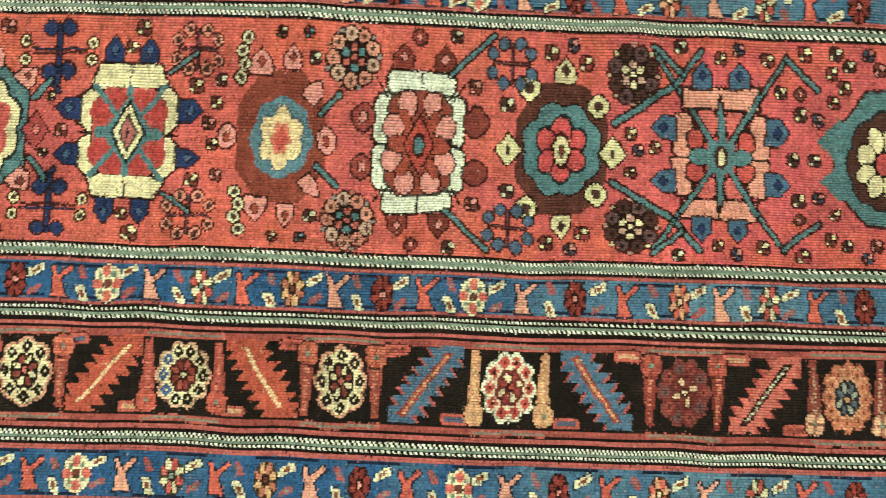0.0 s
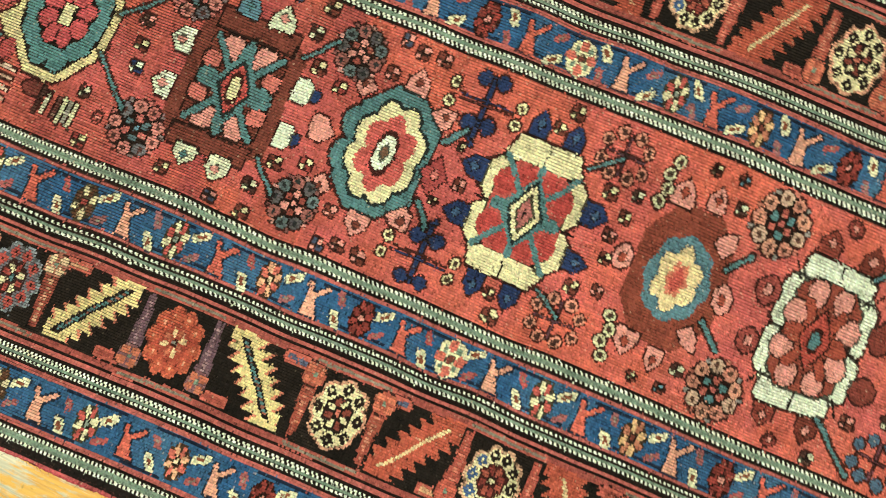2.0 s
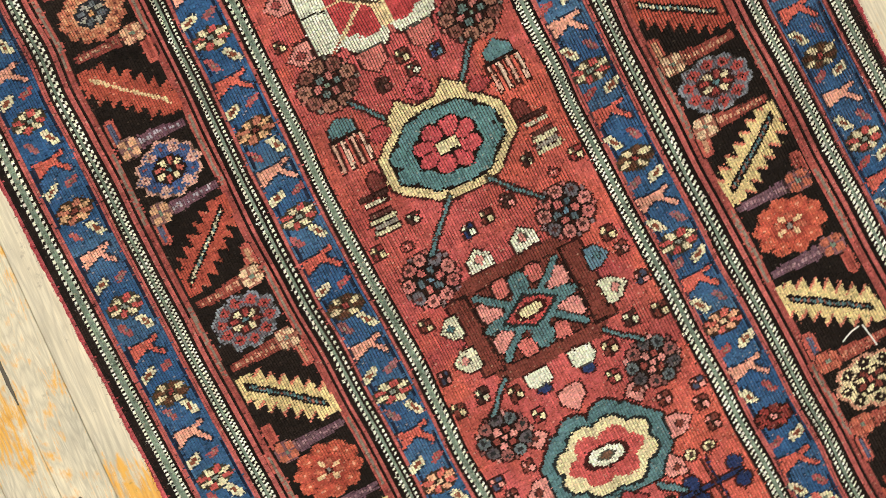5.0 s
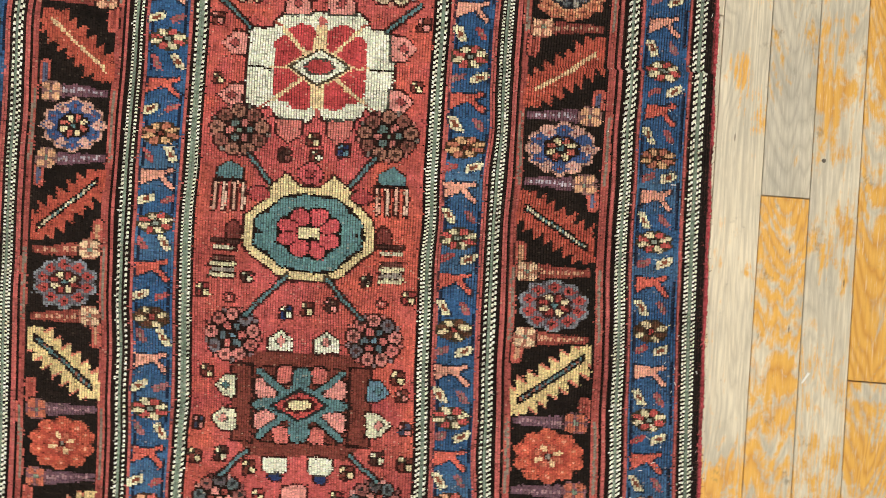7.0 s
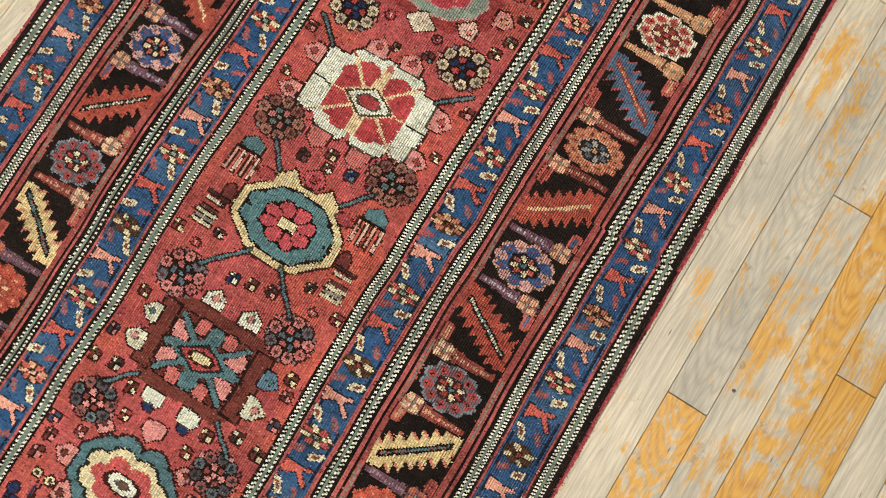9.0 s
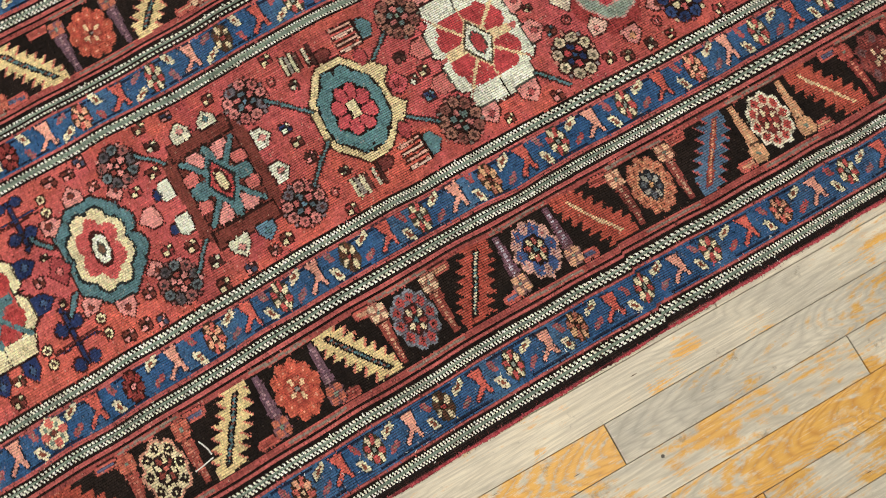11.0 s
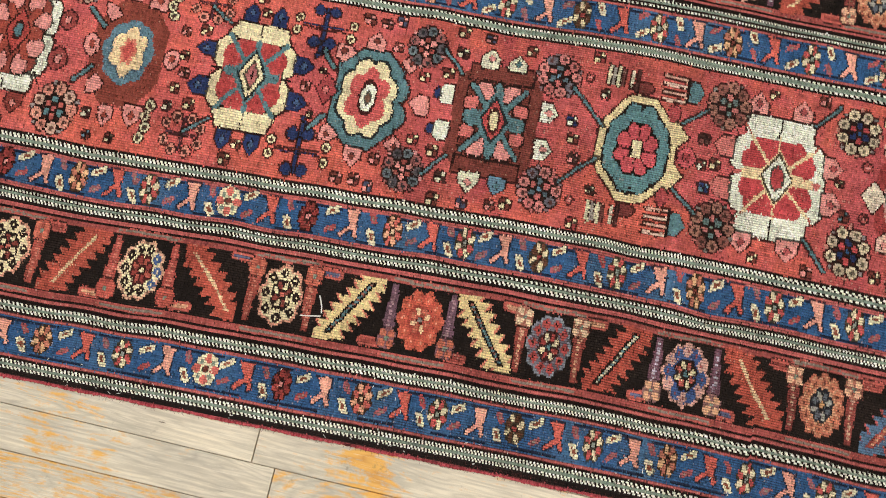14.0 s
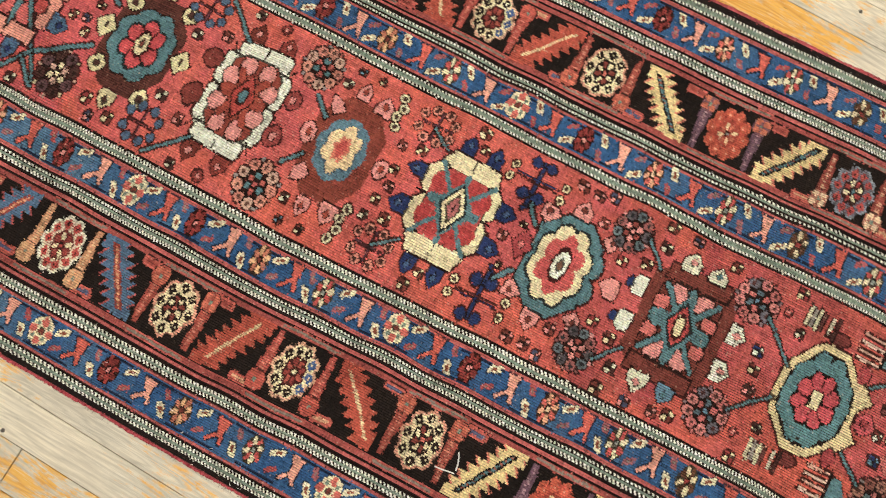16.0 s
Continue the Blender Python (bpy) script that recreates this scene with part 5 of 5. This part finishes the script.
def lint():
    """White fluff caught in the pile of the northern borders."""
    r = random.Random(61)
    verts, faces = [], []
    for _ in range(70):
        x = r.uniform(-0.95, 0.45)
        y = north(x) - abs(r.gauss(0.0, 0.045)) - 0.004
        th, ln, wide = r.uniform(0, math.pi), r.uniform(0.0015, 0.006), r.uniform(0.0002, 0.0005)
        bend = r.uniform(-0.6, 0.6)
        k = len(verts)
        for i, t in enumerate((0.0, 0.4, 0.75, 1.0)):
            a = th + bend * t
            for e in (-1, 1):
                verts.append((x + math.cos(a) * ln * t - math.sin(a) * wide * e, y + math.sin(a) * ln * t + math.cos(a) * wide * e, 0.0088 + 0.0008 * math.sin(math.pi * t)))
            if i:
                b = k + 2 * i
                faces.append((b - 2, b - 1, b + 1, b))
    me = bpy.data.meshes.new("lint")
    me.from_pydata(verts, [], faces)
    tagged(part("lint", me, rug, "white lint caught in the pile", THREAD), kind="stuff")


lint()
FIBRE = plain_material("dark_fibre", srgb(92, 46, 44), 0.95, 200)
edge_fuzz(north, 1)
edge_fuzz(south, -1)

# ---------------------------------------------------------------- a loose white thread on the rug
def loose_thread():
    c = bpy.data.curves.new("loose_thread", "CURVE")
    c.dimensions, c.bevel_depth, c.bevel_resolution = "3D", 0.0009, 2
    for pts in (((-0.1615, 0.2855), (-0.1645, 0.2915), (-0.1675, 0.2995), (-0.1690, 0.3085)), ((-0.1690, 0.3125), (-0.1600, 0.3140), (-0.1520, 0.3155), (-0.1420, 0.3165))):
        s = c.splines.new("POLY")
        s.points.add(len(pts) - 1)
        for p, (x, y) in zip(s.points, pts):
            p.co = (x, y, 0.0092, 1)
    tmp = bpy.data.objects.new("tmp", c)
    me = bpy.data.meshes.new_from_object(tmp)
    me.name = "loose_thread"
    bpy.data.objects.remove(tmp)
    return tagged(part("loose_thread", me, mat=THREAD), "short loose white thread lying on the rug", "thread")


loose_thread()

# ---------------------------------------------------------------- floor of narrow strips
floor = tagged(part("floor", box_mesh("floor", X0, X1, Y0, Y1, -0.05, -0.014), mat=SUBFLOOR), "worn strip floor of bleached and orange varnished boards", "floor", kind="structure")
PITCH, SEAM = 0.0573, 0.5125
GAP, DEEP = 0.00045, 0.014


def board_verts(x0, x1, w0, w1):
    """A strip with eased upper edges; x along the boards, w across them."""
    c = 0.0006
    out = []
    for z, e in ((-DEEP, 0), (-c, 0), (0.0, c)):
        out += [(x0 + e, w0 + e, z), (x1 - e, w0 + e, z), (x1 - e, w1 - e, z), (x0 + e, w1 - e, z)]
    return out


BOARD_FACES = [(k + r * 4, (k + 1) % 4 + r * 4, (k + 1) % 4 + r * 4 + 4, k + r * 4 + 4) for r in range(2) for k in range(4)] + [(8, 9, 10, 11)]
UNIT = {}


def board_mesh(length):
    """Boards of one length share their mesh."""
    key = round(length, 3)
    if key not in UNIT:
        me = bpy.data.meshes.new("board")
        me.from_pydata(board_verts(-key / 2 + GAP, key / 2 - GAP, -PITCH / 2 + GAP, PITCH / 2 - GAP), [], BOARD_FACES)
        me.materials.append(BOARD)
        UNIT[key] = me
    return UNIT[key]


lay = random.Random(21)
# known board ends, by row, and how much varnish is left on the boards near the rug
JOINTS = {0: (-1.38, -0.615, -0.151, 0.62), 1: (-0.956, 0.35), -1: (-1.24, -0.121, 0.66), 2: (-1.12, -0.401, 0.5), 3: (-0.745, 0.1), -18: (-0.85, 0.22), -19: (-1.02, 0.05), -20: (-0.72, 0.4), -21: (-0.9, -0.1)}
BLEACH = {-1: 0.8, 0: 0.7, 1: 0.5, 2: 0.5, -18: 1.0, -19: 0.9, -20: 0.8}
VARNISH = {-1: 0.41, 0: 0.40, 1: 0.68, 2: 0.80, 3: 0.78, -18: 0.56, -19: 0.66, -20: 0.64, -21: 0.45}
rest_v, rest_f = [], []
tilt = Matrix.Rotation(-BOARD_TURN, 4, "Z")
for r in range(-54, 36):
    w = SEAM + (r + 0.5) * PITCH
    ends = sorted(JOINTS.get(r, ()))
    if not ends:
        ends = [-0.3 + lay.uniform(-0.35, 0.35)]
    while ends[0] > X0 + 0.1:
        ends.insert(0, round(ends[0] - lay.choice((0.42, 0.55, 0.68, 0.81, 0.94)), 3))
    while ends[-1] < X1 - 0.1:
        ends.append(round(ends[-1] + lay.choice((0.42, 0.55, 0.68, 0.81, 0.94)), 3))
    for p, q in zip(ends, ends[1:]):
        p, q = max(p, X0 + 0.012), min(q, X1 - 0.012)
        if q - p < 0.02:
            continue
        mid = (p + q) / 2
        wx, wy = mid, w - BOARD_TURN * mid
        if abs(w - BOARD_TURN * p) > 2.36 or abs(w - BOARD_TURN * q) > 2.36:
            continue
        near = -1.75 < wx < 1.25 and 0.36 < abs(wy) < 1.15
        if near:
            ob = part("board", board_mesh(q - p), floor)
            ob.matrix_basis = Matrix.Translation((wx, wy, 0)) @ tilt
            ob["varnish"] = 0.80 if (r == 0 and -0.62 < mid < -0.1) else VARNISH.get(r, lay.uniform(0.25, 0.75)) + lay.uniform(-0.06, 0.06)
            ob["arched"] = 1.0 if (r in (0, 2, -19) and -1.0 < mid < 0.1) or lay.random() < 0.2 else 0.0
            ob["varnish_rise"] = 6.0 if r == -18 else 0.0
            ob["bleach"] = 0.0 if (r == 0 and mid < -0.6) else BLEACH.get(r, lay.uniform(0.1, 0.9))
        else:
            base = len(rest_v)
            rest_v += [tuple(Matrix.Translation((wx, wy, 0)) @ tilt @ Vector(c)) for c in board_verts((p - q) / 2 + GAP, (q - p) / 2 - GAP, -PITCH / 2 + GAP, PITCH / 2 - GAP)]
            rest_f += [tuple(i + base for i in f) for f in BOARD_FACES]
me = bpy.data.meshes.new("boards")
me.from_pydata(rest_v, [], rest_f)
far = tagged(part("boards", me, floor, mat=BOARD), "worn floor boards farther off", kind="stuff")
far["varnish"], far["bleach"] = 0.5, 0.5


# ---------------------------------------------------------------- small marks of the floor
NAILS = ((-0.512, -0.5855, 0.0028), (-0.385, -0.5440, 0.0030), (-0.660, 0.6064, 0.0026), (0.3845, 0.5496, 0.0030))
JOINT_STRIP = (-0.72, -0.51, SEAM - 19 * PITCH, 0.006)
CHIP = (-0.403, 0.591, -32)


def nail_head(x, y, radius):
    bm = bmesh.new()
    bmesh.ops.create_cone(bm, cap_ends=True, segments=12, radius1=radius, radius2=radius * 0.82, depth=0.0012)
    for v in bm.verts:
        v.co.z += 0.0004
        v.co.x *= 1.0 + 0.18 * math.sin(5 * math.atan2(v.co.y, v.co.x))
    part("nail_head", bm_mesh("nail_head", bm), floor, "dark flat nail head", NAIL).location = (x, y, 0)


NAIL = plain_material("dull_iron", srgb(92, 84, 76), 0.6, 300)
for nail in NAILS:
    nail_head(*nail)


def gap_filler(x0, x1, across, wide):
    """A dark strip along the joint between two boards, ragged along its edges."""
    r = random.Random(8)
    bm = bmesh.new()
    rings = []
    for i in range(41):
        x = x0 + (x1 - x0) * i / 40
        y = across - BOARD_TURN * x
        h = wide / 2 * min(1.0, 0.35 + (40 - i) / 8)
        lo, hi = y - h * r.uniform(0.75, 1.1), y + h * r.uniform(0.75, 1.1)
        rings.append([bm.verts.new(p) for p in ((x, lo, -0.004), (x, lo + 0.0006, 0.0008), (x, hi - 0.0006, 0.0008), (x, hi, -0.004))])
    for p, q in zip(rings, rings[1:]):
        for k in range(3):
            bm.faces.new((p[k], q[k], q[k + 1], p[k + 1]))
    bm.faces.new(rings[0])
    bm.faces.new(rings[-1][::-1])
    bmesh.ops.recalc_face_normals(bm, faces=bm.faces[:])
    part("gap_filler", bm_mesh("gap_filler", bm), floor, "dark grey strip along a board joint", NAIL)


gap_filler(*JOINT_STRIP)


def wood_chip():
    bm = bmesh.new()
    bmesh.ops.create_cube(bm, size=1)
    for v in bm.verts:
        taper = 0.55 if v.co.x > 0 else 1.0
        v.co = (v.co.x * 0.015, v.co.y * 0.0032 * taper, v.co.z * 0.0012)
    bmesh.ops.bevel(bm, geom=bm.edges[:], offset=0.0003, segments=1, affect="EDGES")
    chip = tagged(part("wood_chip", bm_mesh("wood_chip", bm), mat=THREAD), "small pale wood chip lying on the floor boards", "wood chip")
    chip.matrix_basis = pose(CHIP[0], CHIP[1], 0.0007, 0, 0, CHIP[2])


wood_chip()
